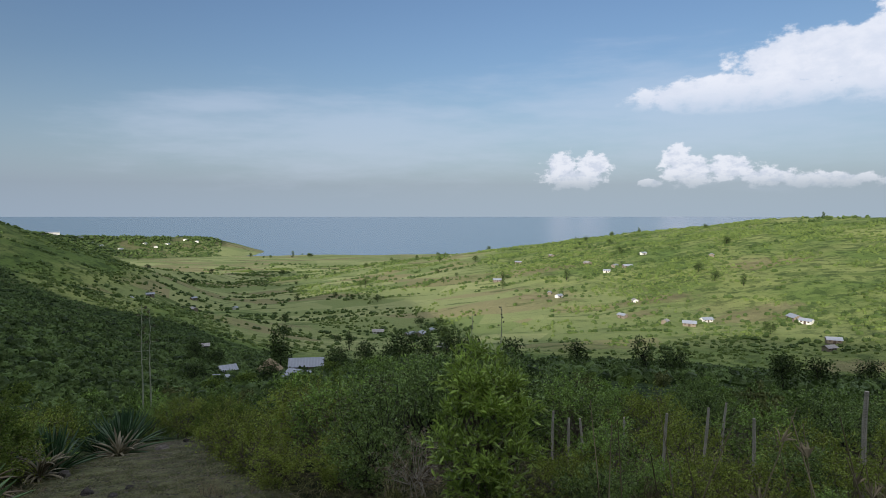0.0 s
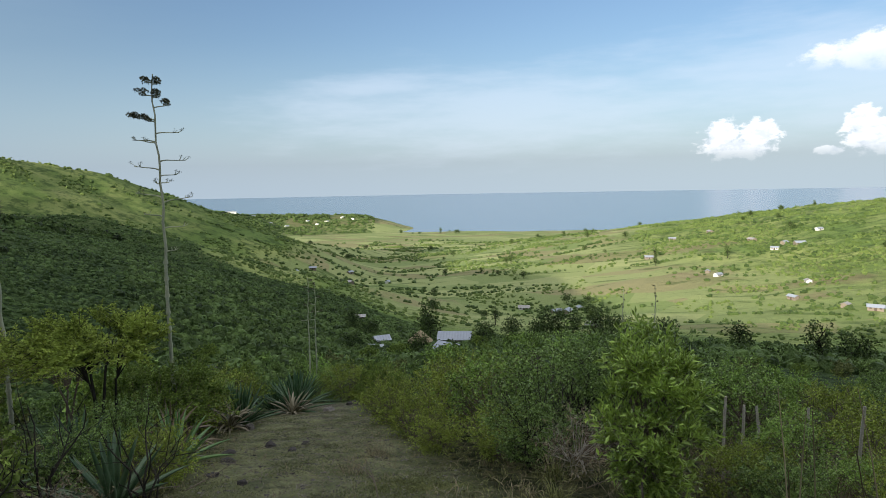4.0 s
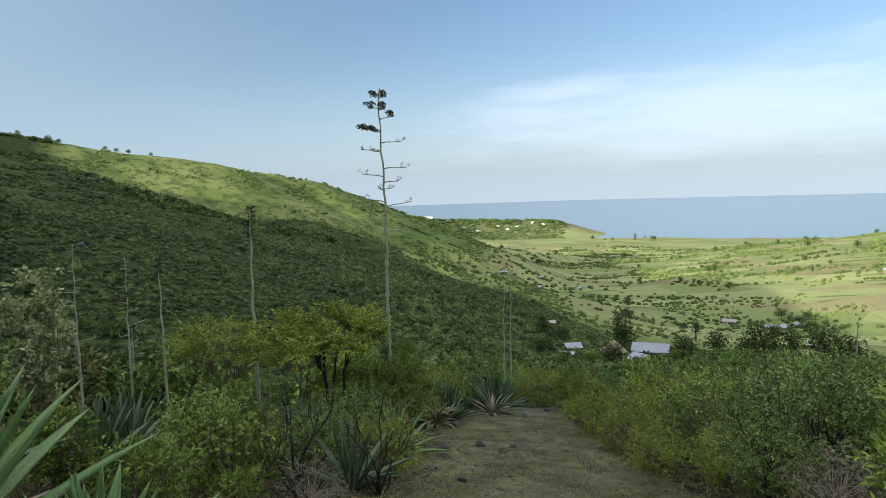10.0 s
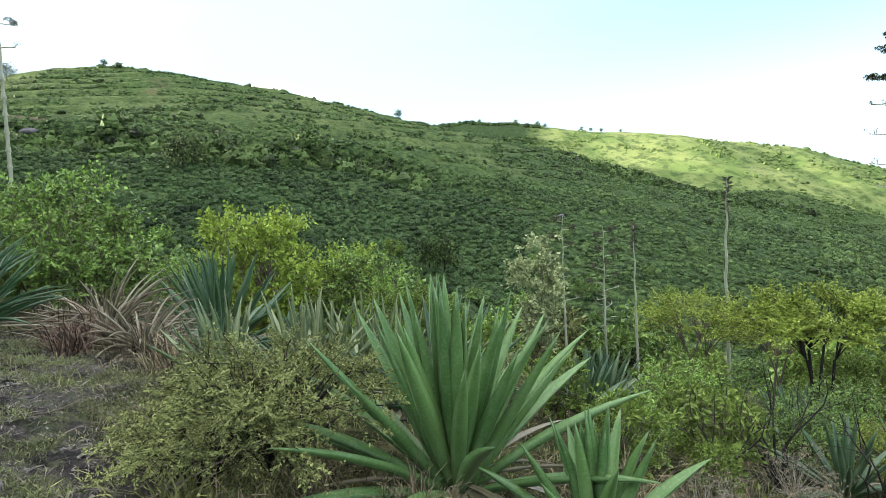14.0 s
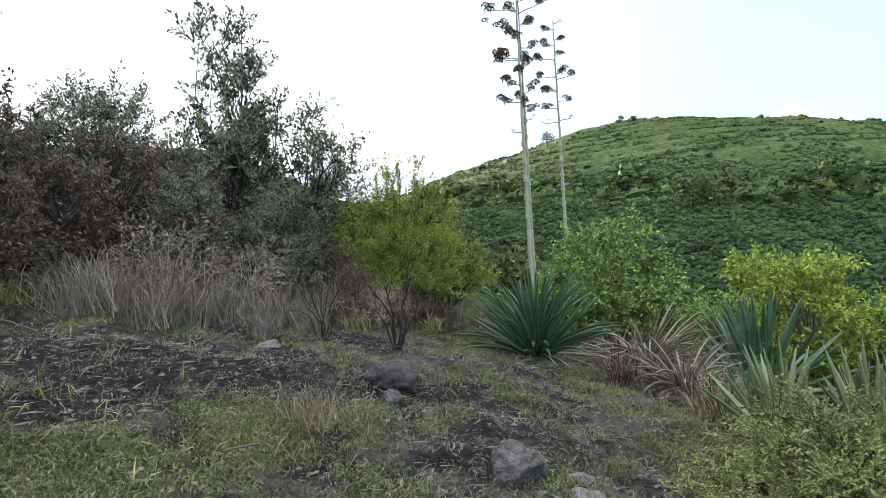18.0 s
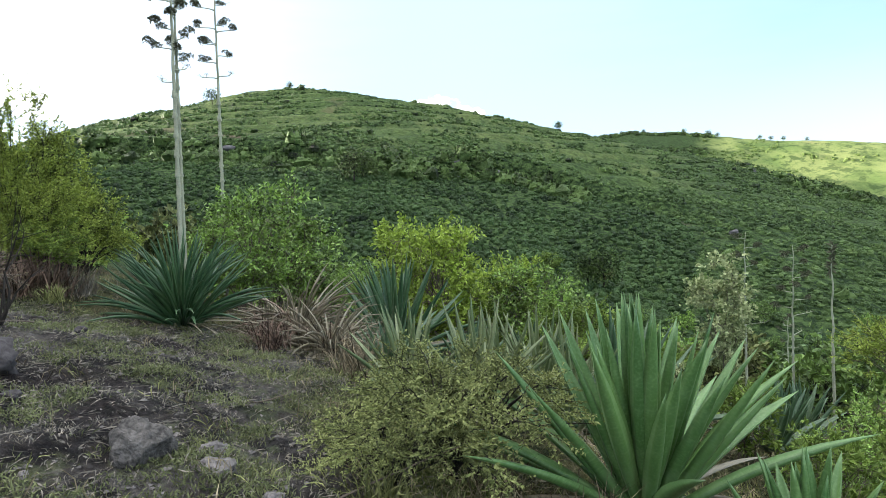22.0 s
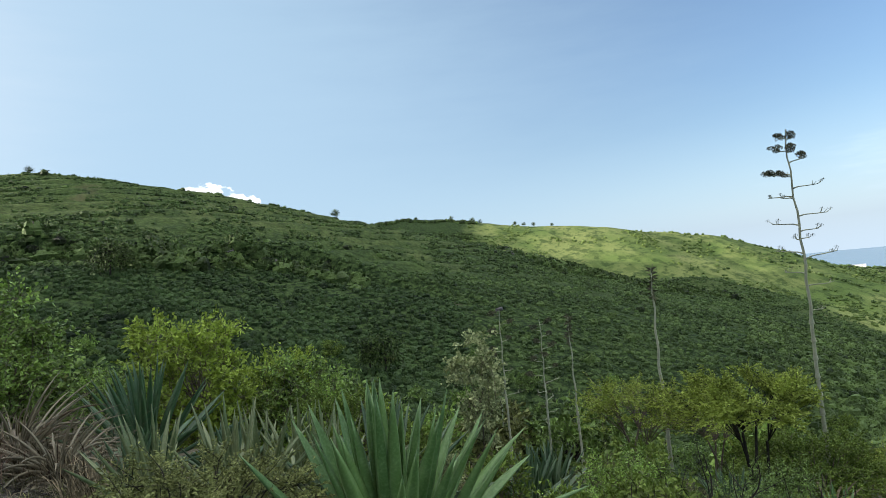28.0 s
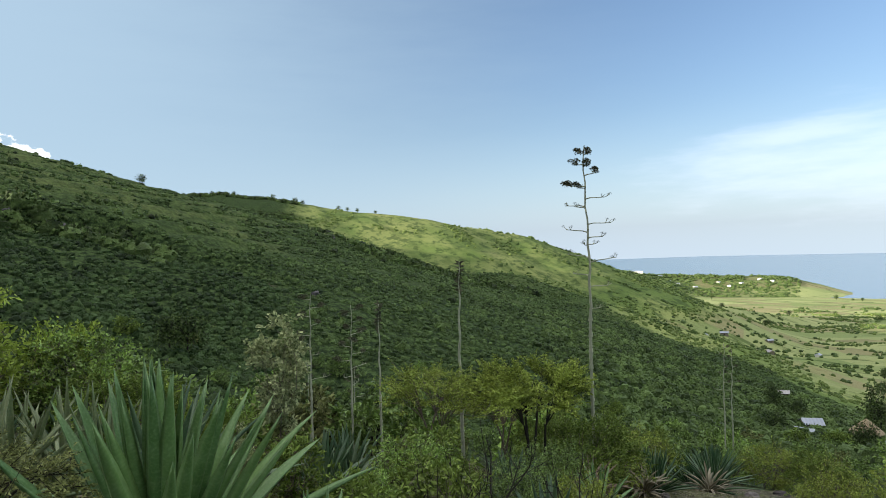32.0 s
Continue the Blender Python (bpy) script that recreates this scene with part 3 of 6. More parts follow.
def shrub_meshes(name, radius, tall, clumps, per, leaf_l, leaf_w, wood, leaf, low=0.25, flat=0.0, spread=0.30, bare=0.0, stem=0.025, upward=0.5):
    """Stems and foliage of one shrub: clumps of leaves at the ends of bent branches. flat: 1 gives an umbrella crown."""
    st, fo = Soup(), Soup()
    ends = []
    for k in range(clumps):
        a, u = rng.uniform(0, 2 * np.pi), rng.uniform(0, 1) ** 0.5
        e = rng.uniform(0, 1)
        if flat:
            p = np.array([np.cos(a) * u * radius, np.sin(a) * u * radius, tall * ((0.80 if k % 3 else 0.66) + 0.16 * (1 - 0.8 * u * u) * rng.uniform() ** 0.6 + rng.normal() * 0.02)])
        else:
            hgt = low + (1 - low) * e
            rr = radius * (0.45 + 0.55 * np.sin(np.pi * min(1, 0.15 + 0.85 * (1 - e) + 0.1))) * (0.35 + 0.65 * u) * rng.uniform(0.75, 1.12) * (1 - 0.9 * max(0.0, e - 0.45))
            p = np.array([np.cos(a) * rr, np.sin(a) * rr, tall * hgt * rng.uniform(0.85, 1.06)])
        ends.append(p)
    ends = np.array(ends)
    forks = 4 if flat else max(3, clumps // 7)
    fork = np.array([[*(e[:2] * 0.35 + rng.normal(size=2) * radius * 0.06), e[2] * (0.66 if flat else rng.uniform(0.3, 0.5))] for e in ends[:forks]])
    root = rng.normal(size=(forks, 3)) * [0.06 * radius, 0.06 * radius, 0]
    for r0, f0 in zip(root, fork):
        tube(st, bent([r0[0], r0[1], -0.12], f0, 0.05 * tall), np.linspace(stem * 1.5, stem, 5))
    for e in ends:
        k = int(np.argmin(np.linalg.norm(fork - e, axis=1)))
        tube(st, bent(fork[k], e, 0.07 * tall, 4), np.linspace(stem * (0.5 if flat else 0.9), stem * 0.2, 4), 4)
        n = int(per * rng.uniform(0.6, 1.3))
        if rng.uniform() < bare:
            n = n // 6
        s = spread * radius * rng.uniform(0.7, 1.3)
        m = max(5, n // 11)
        flatten = np.array([1, 1, 0.36 if flat else 0.85])
        tips = e + (unit(rng.normal(size=(m, 3)) + [0, 0, 0.45 * upward]) * rng.uniform(0.55, 1.5, (m, 1)) * 1.25 * s) * flatten
        tips[:, 2] = np.maximum(tips[:, 2], 0.04)
        start = e * 0.94 + fork[k] * 0.06
        for tip in tips[:9]:
            tube(st, bent(start, tip, 0.02 * tall, 3), [stem * 0.3, stem * 0.2, stem * 0.08], 3)
        # leaves sit along the twigs, closer towards the tips
        pick_ = rng.integers(0, m, n)
        q = rng.uniform(0.12, 1.04, (n, 1)) ** 0.75
        run = tips[pick_] - start
        b = start + run * q + rng.normal(size=(n, 3)) * 0.09 * s
        b[:, 2] = np.maximum(b[:, 2], 0.03)
        away = unit(run) * 0.7 + rng.normal(size=(n, 3)) * 0.6 + [0, 0, 0.2 * upward]
        leaves(fo, b, away, leaf_l * rng.uniform(0.6, 1.25, n), leaf_w * rng.uniform(0.7, 1.2, n))
    return st.mesh(name + "_stems", wood), fo.mesh(name + "_foliage", leaf)


def spray_meshes(name, radius, tall, arms, twigs, per, leaf_l, leaf_w, wood, leaf, upright=0.6, flat=0.0, stem=0.012, low=0.15, twig=0.34, forks=5):
    """A feathery shrub: arching branches set with twigs, and small leaves in two ranks along every twig. flat: 1 gives a spreading crown on a forked trunk."""
    st, fo = Soup(), Soup()
    size = max(radius, tall)
    fork = []
    for k in range(forks):
        a = k * 6.283 / forks + rng.uniform(-0.5, 0.5)
        top = np.array([np.cos(a) * radius * 0.16, np.sin(a) * radius * 0.16, tall * (rng.uniform(0.50, 0.62) if flat else rng.uniform(0.06, 0.16))])
        tube(st, bent([0.03 * np.cos(a), 0.03 * np.sin(a), -0.12], top, 0.03 * tall, 5), np.linspace(stem * 1.9, stem * 1.2, 5), 6)
        fork.append(top)
    for k in range(arms):
        a, u = rng.uniform(0, 6.283), rng.uniform(0.15, 1) ** 0.6
        if flat:
            hgt = tall * (0.70 + 0.28 * (1 - 0.75 * u * u) * rng.uniform(0.25, 1.0) + rng.normal() * 0.025)
        else:
            hgt = tall * (low + (1 - low) * (1 - u * u * 0.75) * rng.uniform(0.3, 1.05))
        end = np.array([np.cos(a) * radius * u, np.sin(a) * radius * u, hgt])
        f0 = fork[int(np.argmin([np.linalg.norm(q[:2] - end[:2]) for q in fork]))]
        lift = np.array([0, 0, (0.16 if flat else 0.30) * tall]) * rng.uniform(0.4, 1.0)
        t = np.linspace(0, 1, 7)[:, None]
        arm = f0 + (end - f0) * t + lift * np.sin(t * np.pi) * (1 - 0.3 * t) + rng.normal(size=(7, 3)) * 0.012 * size * t
        tube(st, arm, np.linspace(stem * (0.55 if flat else 0.9), stem * 0.2, 7), 4)
        heading = unit(np.gradient(arm, axis=0))
        for j in range(twigs):
            q = rng.uniform(0.30, 1.0) ** 0.8 * 6
            i = min(5, int(q))
            b = arm[i] + (arm[i + 1] - arm[i]) * (q - i)
            d = unit(heading[i] * 0.8 + rng.normal(size=3) * [0.65, 0.65, 0.25 if flat else 0.45] + [0, 0, 0.55 * upright])
            L = twig * size * rng.uniform(0.45, 1.1)
            e = b + d * L - np.array([0, 0, 0.10 * L * (1 - upright)])
            if e[2] < 0.03:
                continue
            if j % 2 == 0:
                tube(st, [b, (b + e) / 2 + rng.normal(size=3) * 0.03 * L, e], [stem * 0.3, stem * 0.22, stem * 0.1], 3)
            n = max(4, int(per * rng.uniform(0.6, 1.3)))
            w = rng.uniform(0.1, 1.03, n)[:, None]
            side = unit(np.cross(d, [0.05, 0.02, 1.0]) + rng.normal(size=3) * 0.3)
            sgn = np.where(np.arange(n) % 2, 1.0, -1.0)[:, None]
            leaves(fo, b + (e - b) * w, d * 0.45 + side * sgn * 0.8 + rng.normal(size=(n, 3)) * 0.30 + [0, 0, 0.15], leaf_l * rng.uniform(0.6, 1.2, n), leaf_w * rng.uniform(0.7, 1.2, n))
    return st.mesh(name + "_stems", wood), fo.mesh(name + "_foliage", leaf)


def shrub(name, x, y, meshes, label, category="shrub", turn=0.0, group="", size=1.0, sink=0.0):
    ob = thing(name, x, y, label, category, turn, group, sink, size)
    part("trunk", meshes[0], ob)
    part("crown", meshes[1], ob)
    return ob


# ---- plant materials ----
WOOD = plain("bark", (0.12, 0.095, 0.075), 0.9, 0.35, 6.0, 0.6)
DARK_WOOD = plain("dark_bark", (0.026, 0.022, 0.018), 0.9, 0.35, 8.0, 0.6)
GREY_WOOD = plain("weathered_wood", (0.33, 0.30, 0.25), 0.9, 0.3, 9.0, 0.7)
ACACIA = leafy("acacia_leaves", (0.20, 0.31, 0.05), (0.25, 0.35, 0.07), 0.6, 0.16, 0.9)
POLE = plain("agave_pole", (0.30, 0.31, 0.22), 0.75, 0.25, 5.0, 0.3)
STRAW = leafy("dry_straw", (0.100, 0.077, 0.045), (0.399, 0.332, 0.209), 0.8, 0.16)
RUST = leafy("rusty_dry_leaves", (0.075, 0.05, 0.035), (0.24, 0.165, 0.12), 0.8, 0.1)
GRASS = leafy("grass_blades", (0.054, 0.086, 0.019), (0.369, 0.383, 0.147), 0.7, 0.16)
DEEP = leafy("dark_green_leaves", (0.10, 0.17, 0.04), (0.27, 0.41, 0.10), 0.4, 0.14, shine=0.25)
OLIVE = leafy("olive_leaves", (0.046, 0.066, 0.017), (0.280, 0.310, 0.110), 0.6, 0.16)
FRESH = leafy("fresh_green_leaves", (0.046, 0.101, 0.015), (0.36, 0.56, 0.11), 0.4, 0.16, shine=0.3)
LIME = leafy("yellow_green_leaves", (0.40, 0.56, 0.07), (0.43, 0.57, 0.085), 0.5, 0.25, 0.9, shine=0.2)
GREYGREEN = leafy("grey_green_leaves", (0.054, 0.073, 0.039), (0.310, 0.353, 0.206), 0.6, 0.16)
THORN_LEAF = leafy("thorn_tree_leaflets", (0.34, 0.45, 0.06), (0.42, 0.52, 0.10), 0.55, 0.2, 0.9)
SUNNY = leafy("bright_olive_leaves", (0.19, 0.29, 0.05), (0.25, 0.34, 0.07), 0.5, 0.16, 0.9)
FEATHER = leafy("feathery_leaflets", (0.30, 0.34, 0.11), (0.38, 0.42, 0.15), 0.55, 0.16, 1.6)
DULL_STRAW = leafy("weathered_straw", (0.32, 0.28, 0.24), (0.32, 0.285, 0.23), 0.8, 0.1, 2.5)
GREY_GRASS = leafy("dull_short_grass", (0.25, 0.285, 0.115), (0.24, 0.26, 0.12), 0.8, 0.1, 2.5)
SPRING_GRASS = leafy("fresh_short_grass", (0.26, 0.29, 0.10), (0.24, 0.25, 0.10), 0.8, 0.1, 2.5)
WHITISH = leafy("pale_flowers_and_leaves", (0.5, 0.7, 0.2), (0.62, 0.66, 0.34), 0.7, 0.25, 2.0)
UMBEL = leafy("agave_flower_heads", (0.2, 0.2, 0.13), (0.16, 0.16, 0.10), 0.8, 0.1)
UMBEL_RED = leafy("rusty_flower_head", (0.22, 0.10, 0.08), (0.42, 0.24, 0.19), 0.8, 0.1)


def agave_material(name, base, edge, dust):
    """Fleshy leaf: paler along the hollow middle, dusty bloom, fine lengthwise streaks."""
    m, n, l, b = material(name)
    co = n.new("ShaderNodeTexCoord").outputs["Object"]
    st, mp, sp = n.new("ShaderNodeTexNoise"), n.new("ShaderNodeMapping"), n.new("ShaderNodeTexNoise")
    mp.inputs["Scale"].default_value = (60, 60, 2)
    l.new(co, mp.inputs["Vector"]), l.new(mp.outputs[0], st.inputs["Vector"])
    st.inputs["Scale"].default_value, st.inputs["Detail"].default_value = 1.0, 3
    sp.inputs["Scale"].default_value, sp.inputs["Detail"].default_value = 4.0, 5
    l.new(co, sp.inputs["Vector"])
    oi = n.new("ShaderNodeObjectInfo")

    def mix(a, c, f, lo, hi, top=1.0):
        r, k = n.new("ShaderNodeMapRange"), n.new("ShaderNodeMix")
        r.inputs["From Min"].default_value, r.inputs["From Max"].default_value, r.inputs["To Max"].default_value = lo, hi, top
        l.new(f, r.inputs["Value"])
        k.data_type = "RGBA"
        for key, v in (("A", a), ("B", c)):
            if isinstance(v, tuple):
                k.inputs[key].default_value = (*v, 1)
            else:
                l.new(v, k.inputs[key])
        l.new(r.outputs[0], k.inputs["Factor"])
        return k.outputs["Result"]

    c = mix(base, edge, oi.outputs["Random"], 0.0, 1.0, 0.8)
    c = mix(c, dust, st.outputs["Fac"], 0.45, 0.75, 0.35)
    c = mix(c, dust, sp.outputs["Fac"], 0.5, 0.75, 0.5)
    l.new(c, b.inputs["Base Color"])
    b.inputs["Roughness"].default_value, b.inputs["Specular IOR Level"].default_value = 0.38, 0.4
    bp = n.new("ShaderNodeBump")
    bp.inputs["Strength"].default_value, bp.inputs["Distance"].default_value = 0.25, 0.004
    l.new(st.outputs["Fac"], bp.inputs["Height"]), l.new(bp.outputs[0], b.inputs["Normal"])
    return m


AGAVE = agave_material("agave_leaf", (0.055, 0.125, 0.034), (0.12, 0.215, 0.062), (0.22, 0.33, 0.145))
AGAVE_PALE = agave_material("pale_agave_leaf", (0.085, 0.13, 0.048), (0.16, 0.19, 0.085), (0.27, 0.275, 0.155))
AGAVE_DEEP = agave_material("deep_agave_leaf", (0.024, 0.065, 0.027), (0.051, 0.105, 0.037), (0.102, 0.156, 0.075))
AGAVE_BLUE = agave_material("blue_agave_leaf", (0.032, 0.072, 0.031), (0.066, 0.112, 0.047), (0.14, 0.195, 0.11))
AGAVE_DRY = agave_material("dry_agave_leaf", (0.135, 0.116, 0.068), (0.215, 0.19, 0.122), (0.26, 0.24, 0.175))
AGAVE_RUST = agave_material("rusty_agave_leaf", (0.105, 0.072, 0.042), (0.170, 0.125, 0.078), (0.224, 0.18, 0.122))
AGAVE_OLD = agave_material("yellowing_agave_leaf", (0.163, 0.177, 0.048), (0.231, 0.224, 0.075), (0.272, 0.258, 0.136))


def agave_leaf(name, mat, length, width, arch, thick=0.02, keel=0.75, k=10):
    """One fleshy leaf along +x: narrow neck, broad middle, sharp dark tip, hollow above and keeled below, arching up or down."""
    s = np.linspace(0, 1, k)
    w = width * np.interp(s, [0, 0.08, 0.25, 0.5, 0.75, 0.93, 1], [0.70, 0.62, 0.82, 1.0, 0.72, 0.24, 0.012])
    ang = arch * s
    dx, dz = np.cumsum(np.cos(ang)) / k * length, np.cumsum(np.sin(ang)) / k * length
    dx, dz = dx - dx[0], dz - dz[0]
    nx, nz = -np.sin(ang), np.cos(ang)
    rows, prof = [], [(-1, 0.42), (-0.55, 0.14), (0, 0.0), (0.55, 0.14), (1, 0.42), (0.5, -0.12), (0, -0.22), (-0.5, -0.12)]
    th = thick * np.interp(s, [0, 0.2, 0.8, 1], [2.2, 1.3, 0.6, 0.1])
    for i in range(k):
        for u, q in prof:
            up = (q * keel * w[i] if q > 0 else q * th[i] * 5)
            rows.append((dx[i] + nx[i] * up, u * w[i] * 0.5, dz[i] + nz[i] * up))
    m = len(prof)
    f = [[i * m + j, (i + 1) * m + j, (i + 1) * m + (j + 1) % m, i * m + (j + 1) % m] for i in range(k - 1) for j in range(m)]
    f += [list(range(m)), list(range((k - 1) * m, k * m))[::-1]]
    me = mesh_of(name, rows, f, mat, True)
    return me


def agave(x, y, length, count, label, mats=(AGAVE,), width=0.11, lean=(8, 80), turn=0.0, dry=6, sink=0.02, group="agaves on the slope", seed=0, power=0.9, droop=0.0):
    """A rosette: inner leaves stand, outer leaves lie back; withered leaves hang below."""
    r = np.random.default_rng(seed + 100)
    ob = thing("agave", x, y, label, "agave", turn, group, sink)
    forms = [agave_leaf("agave_leaf", mats[k % len(mats)], length * q, width * (0.9 + 0.2 * q), arch - droop * (0.5 + 0.35 * k)) for k, (q, arch) in enumerate(((1.0, 0.10), (0.95, -0.12), (0.88, 0.05), (1.02, -0.28)))]
    dryf = [agave_leaf("withered_leaf", AGAVE_DRY, length * 0.8, width * 0.6, a, 0.006, 0.5) for a in (-0.9, -0.5)]
    for k in range(count):
        q = (k + 0.5) / count
        tilt = 90 - (lean[0] + (lean[1] - lean[0]) * q ** power) + r.normal() * 4
        yaw = k * 137.5 + r.normal() * 9
        me = forms[r.integers(0, 4) if droop else (r.integers(0, 3) if q < 0.75 else 3)]
        lf = part("leaf", me, ob)
        d = 0.04 * length * (0.3 + q)
        lf.matrix_basis = pose(0, 0, 0.10 * length * (1 - 0.7 * q), 0, 0, yaw) @ pose(d, 0, 0, r.normal() * 8, -tilt, 0)
    for k in range(dry):
        lf = part("withered_leaf", dryf[k % 2], ob, "pale withered leaf")
        lf.matrix_basis = pose(0, 0, 0.08 * length, 0, 0, r.uniform(0, 360)) @ pose(0.05, 0, 0, r.normal() * 20, -r.uniform(-2, 22), 0)
    tr = Soup()
    tube(tr, [(0, 0, -0.1), (0, 0, 0.06 * length), (0, 0, 0.14 * length)], [0.07 * length, 0.085 * length, 0.04 * length], 9)
    part("crown_base", tr.mesh("crown_base", GREY_WOOD), ob)
    return ob


def umbel(mat, size, n, seed):
    """A flat-bottomed dried cluster: stubby pods crowded on short rays."""
    r = np.random.default_rng(seed)
    so = Soup()
    u = unit(r.normal(size=(n, 3)) * [1, 1, 0.6] + [0, 0, 0.75])
    c = u * (r.uniform(0.25, 1, (n, 1)) ** 0.5) * size * [1, 1, 0.75]
    for q in c[::7]:
        tube(so, [(0, 0, -0.03), q * 0.6, q], [0.02 * size, 0.035 * size, 0.02 * size], 3)
    leaves(so, c, u + r.normal(size=(n, 3)) * 0.5, size * 0.42, size * 0.26)
    return so.mesh("flower_head", mat)


HEADS = [umbel(UMBEL, 0.078, 110, 1), umbel(UMBEL, 0.060, 90, 2), umbel(UMBEL_RED, 0.10, 120, 3), umbel(UMBEL, 0.036, 26, 4)]


def agave_pole(x, y, tall, label, arms=12, full=6, first=0.45, lean=(0, 0), thick=0.055, reach=0.5, seed=0, red=-1, group="agave flower poles", spike=False, plan=(), face=0.0):
    """A dead or flowering agave pole: a bent mast with stubby side arms, those at the top with flower heads."""
    r = np.random.default_rng(seed + 500)
    ob = thing("agave_pole", x, y, label, "flower pole", r.uniform(0, 360) if not seed else 0.0, group, 0.1)
    z = np.linspace(0, tall, 30)
    wob = 0.006 * tall * np.sin(z * 1.5 + seed) * (z / tall) + 0.022 * np.sin(z * 8.0 + seed) * (z > first * tall)
    line = np.stack([lean[0] * z / tall + wob, lean[1] * z / tall + 0.5 * wob[::-1] * (z / tall), z], -1)
    mast = Soup()
    tube(mast, line, np.interp(z / tall, [0, 0.5, 1], [thick, thick * 0.72, thick * 0.25]), 7)
    for q in np.arange(0.06, first, 0.045):
        p = np.array([np.interp(q * tall, z, line[:, k]) for k in range(3)])
        tube(mast, [p, p + [0, 0, 0.02], p + [0.004, 0, 0.12]], [thick * 1.02, thick * 1.12, thick * 0.6], 6)
    part("mast", mast.mesh("mast", POLE, True), ob)
    if spike:
        so = Soup()
        b = np.stack([np.interp(zz, z, line[:, k]) for k, zz in ((0, np.linspace(0.86, 1, 60) * tall), (1, np.linspace(0.86, 1, 60) * tall))] + [np.linspace(0.86, 1, 60) * tall], -1)
        leaves(so, b, r.normal(size=(60, 3)) + [0, 0, 1.0], 0.14, 0.05)
        part("spike", so.mesh("spike", UMBEL), ob, "dark withered flower spike")
        return ob
    if not plan:
        plan = []
        for k in range(arms):
            q = first + (0.97 - first) * (k / max(1, arms - 1)) ** 0.85
            out = reach * (1.05 - 0.6 * ((q - first) / (1 - first)) ** 1.5) * r.uniform(0.8, 1.15)
            plan.append((q * tall, k * 2.7 + r.normal() * 0.35 + seed, out, 2 if k >= arms - full else 1))
    else:
        plan = [(h, face + (0 if side > 0 else math.pi) + r.normal() * 0.3, out, kind) for h, side, out, kind in plan]
    for k, (h, a, out, kind) in enumerate(plan):
        p = np.array([np.interp(h - 0.10 * out, z, line[:, c]) for c in range(3)])
        way = np.array([np.cos(a), np.sin(a), 0.0])
        t = np.array([0, 0.25, 0.6, 1.0])[:, None]
        curve = p + way * out * t + np.array([0, 0, 1.0]) * out * (np.array([0, 0.07, 0.09, 0.13])[:, None] + r.normal() * 0.06 * t)
        so = Soup()
        tube(so, curve, thick * np.array([0.36, 0.26, 0.22, 0.16]), 5)
        tip = curve[-1]
        ends = [tip]
        for j in range(4):
            o = p + (tip - p) * r.uniform(0.72, 1.0)
            e = o + way * r.uniform(0.0, 0.09) + [r.normal() * 0.035, r.normal() * 0.035, r.uniform(0.03, 0.09)]
            tube(so, [o, (o + e) / 2 + [0, 0, -0.006], e], [thick * 0.16, thick * 0.13, thick * 0.10], 4)
            ends.append(e)
        arm = part("arm", so.mesh("arm", POLE), ob)
        if kind == 2:
            for e in ends[:3]:
                head_ = part("flower_head", HEADS[2] if k == red else HEADS[r.integers(0, 2)], arm, "dark dried flower head")
                head_.matrix_basis = Matrix.Translation(e + np.array([0, 0, 0.01])) @ Matrix.Rotation(r.uniform(0, 6.28), 4, "Z")
        else:
            for e in ends[1:3]:
                head_ = part("bud_cluster", HEADS[3], arm, "small dried bud cluster")
                head_.matrix_basis = Matrix.Translation(e)
    return ob


def tuft_mesh(name, mat, tall, n, spread, width=0.008, flop=0.5):
    so = Soup()
    b = rng.normal(size=(n, 3)) * [spread * 0.25, spread * 0.25, 0]
    d = unit(np.stack([rng.normal(size=n) * flop, rng.normal(size=n) * flop, np.ones(n)], -1))
    L = tall * rng.uniform(0.5, 1.15, n)
    sd = unit(np.cross(d, [0, 0, 1.0]) + rng.normal(size=(n, 3)) * 0.1) * (width * rng.uniform(0.6, 1.3, n))[:, None]
    m = b + d * (L * 0.6)[:, None]
    t = b + d * L[:, None] + np.stack([d[:, 0], d[:, 1], -0.7 * np.ones(n)], -1) * (L * 0.25)[:, None]
    v = np.stack([b - sd, b + sd, m + sd * 0.8, m - sd * 0.8, t], 1).reshape(-1, 3)
    i = np.arange(n)[:, None] * 5
    so.add(v, np.hstack([i, i + 1, i + 2, i + 3]))
    so.f.extend(np.hstack([i + 3, i + 2, i + 4]).tolist())
    return so.mesh(name, mat)


def stone_mesh(name, mat, sx, sy, sz, seed):
    r = np.random.default_rng(seed)
    bm = bmesh.new()
    bmesh.ops.create_icosphere(bm, subdivisions=4, radius=1)
    off = r.uniform(0, 50, 3)
    cuts = unit(r.normal(size=(7, 3)))
    for v in bm.verts:
        c = np.array(v.co)
        k = 1.0
        for q in cuts:
            d = float(c @ q)
            if d > 0.66:
                k = min(k, 0.66 / d)
        k += 0.16 * noise.noise(Vector(c * 2.1 + off)) + 0.12 * noise.noise(Vector(c * 5 + off)) + 0.07 * noise.noise(Vector(c * 11 + off)) + 0.04 * noise.noise(Vector(c * 25 + off))
        v.co = Vector((c[0] * sx * k, c[1] * sy * k, c[2] * sz * k))
    me = bpy.data.meshes.new(name)
    bm.to_mesh(me), bm.free()
    me.materials.append(mat)
    me.shade_smooth()
    return me

# ---- beside the camera: the large agave and its neighbours ----
agave(-4.35, 1.02, 1.5, 58, "large green sisal agave with broad upright fleshy leaves", (AGAVE,), 0.105, (2, 66), 20, 16, seed=1, power=1.45)
agave(-3.55, 1.55, 0.9, 22, "young sisal agave with upright green leaves beside the large one", (AGAVE,), 0.09, (3, 62), 50, 4, seed=2, power=1.5)
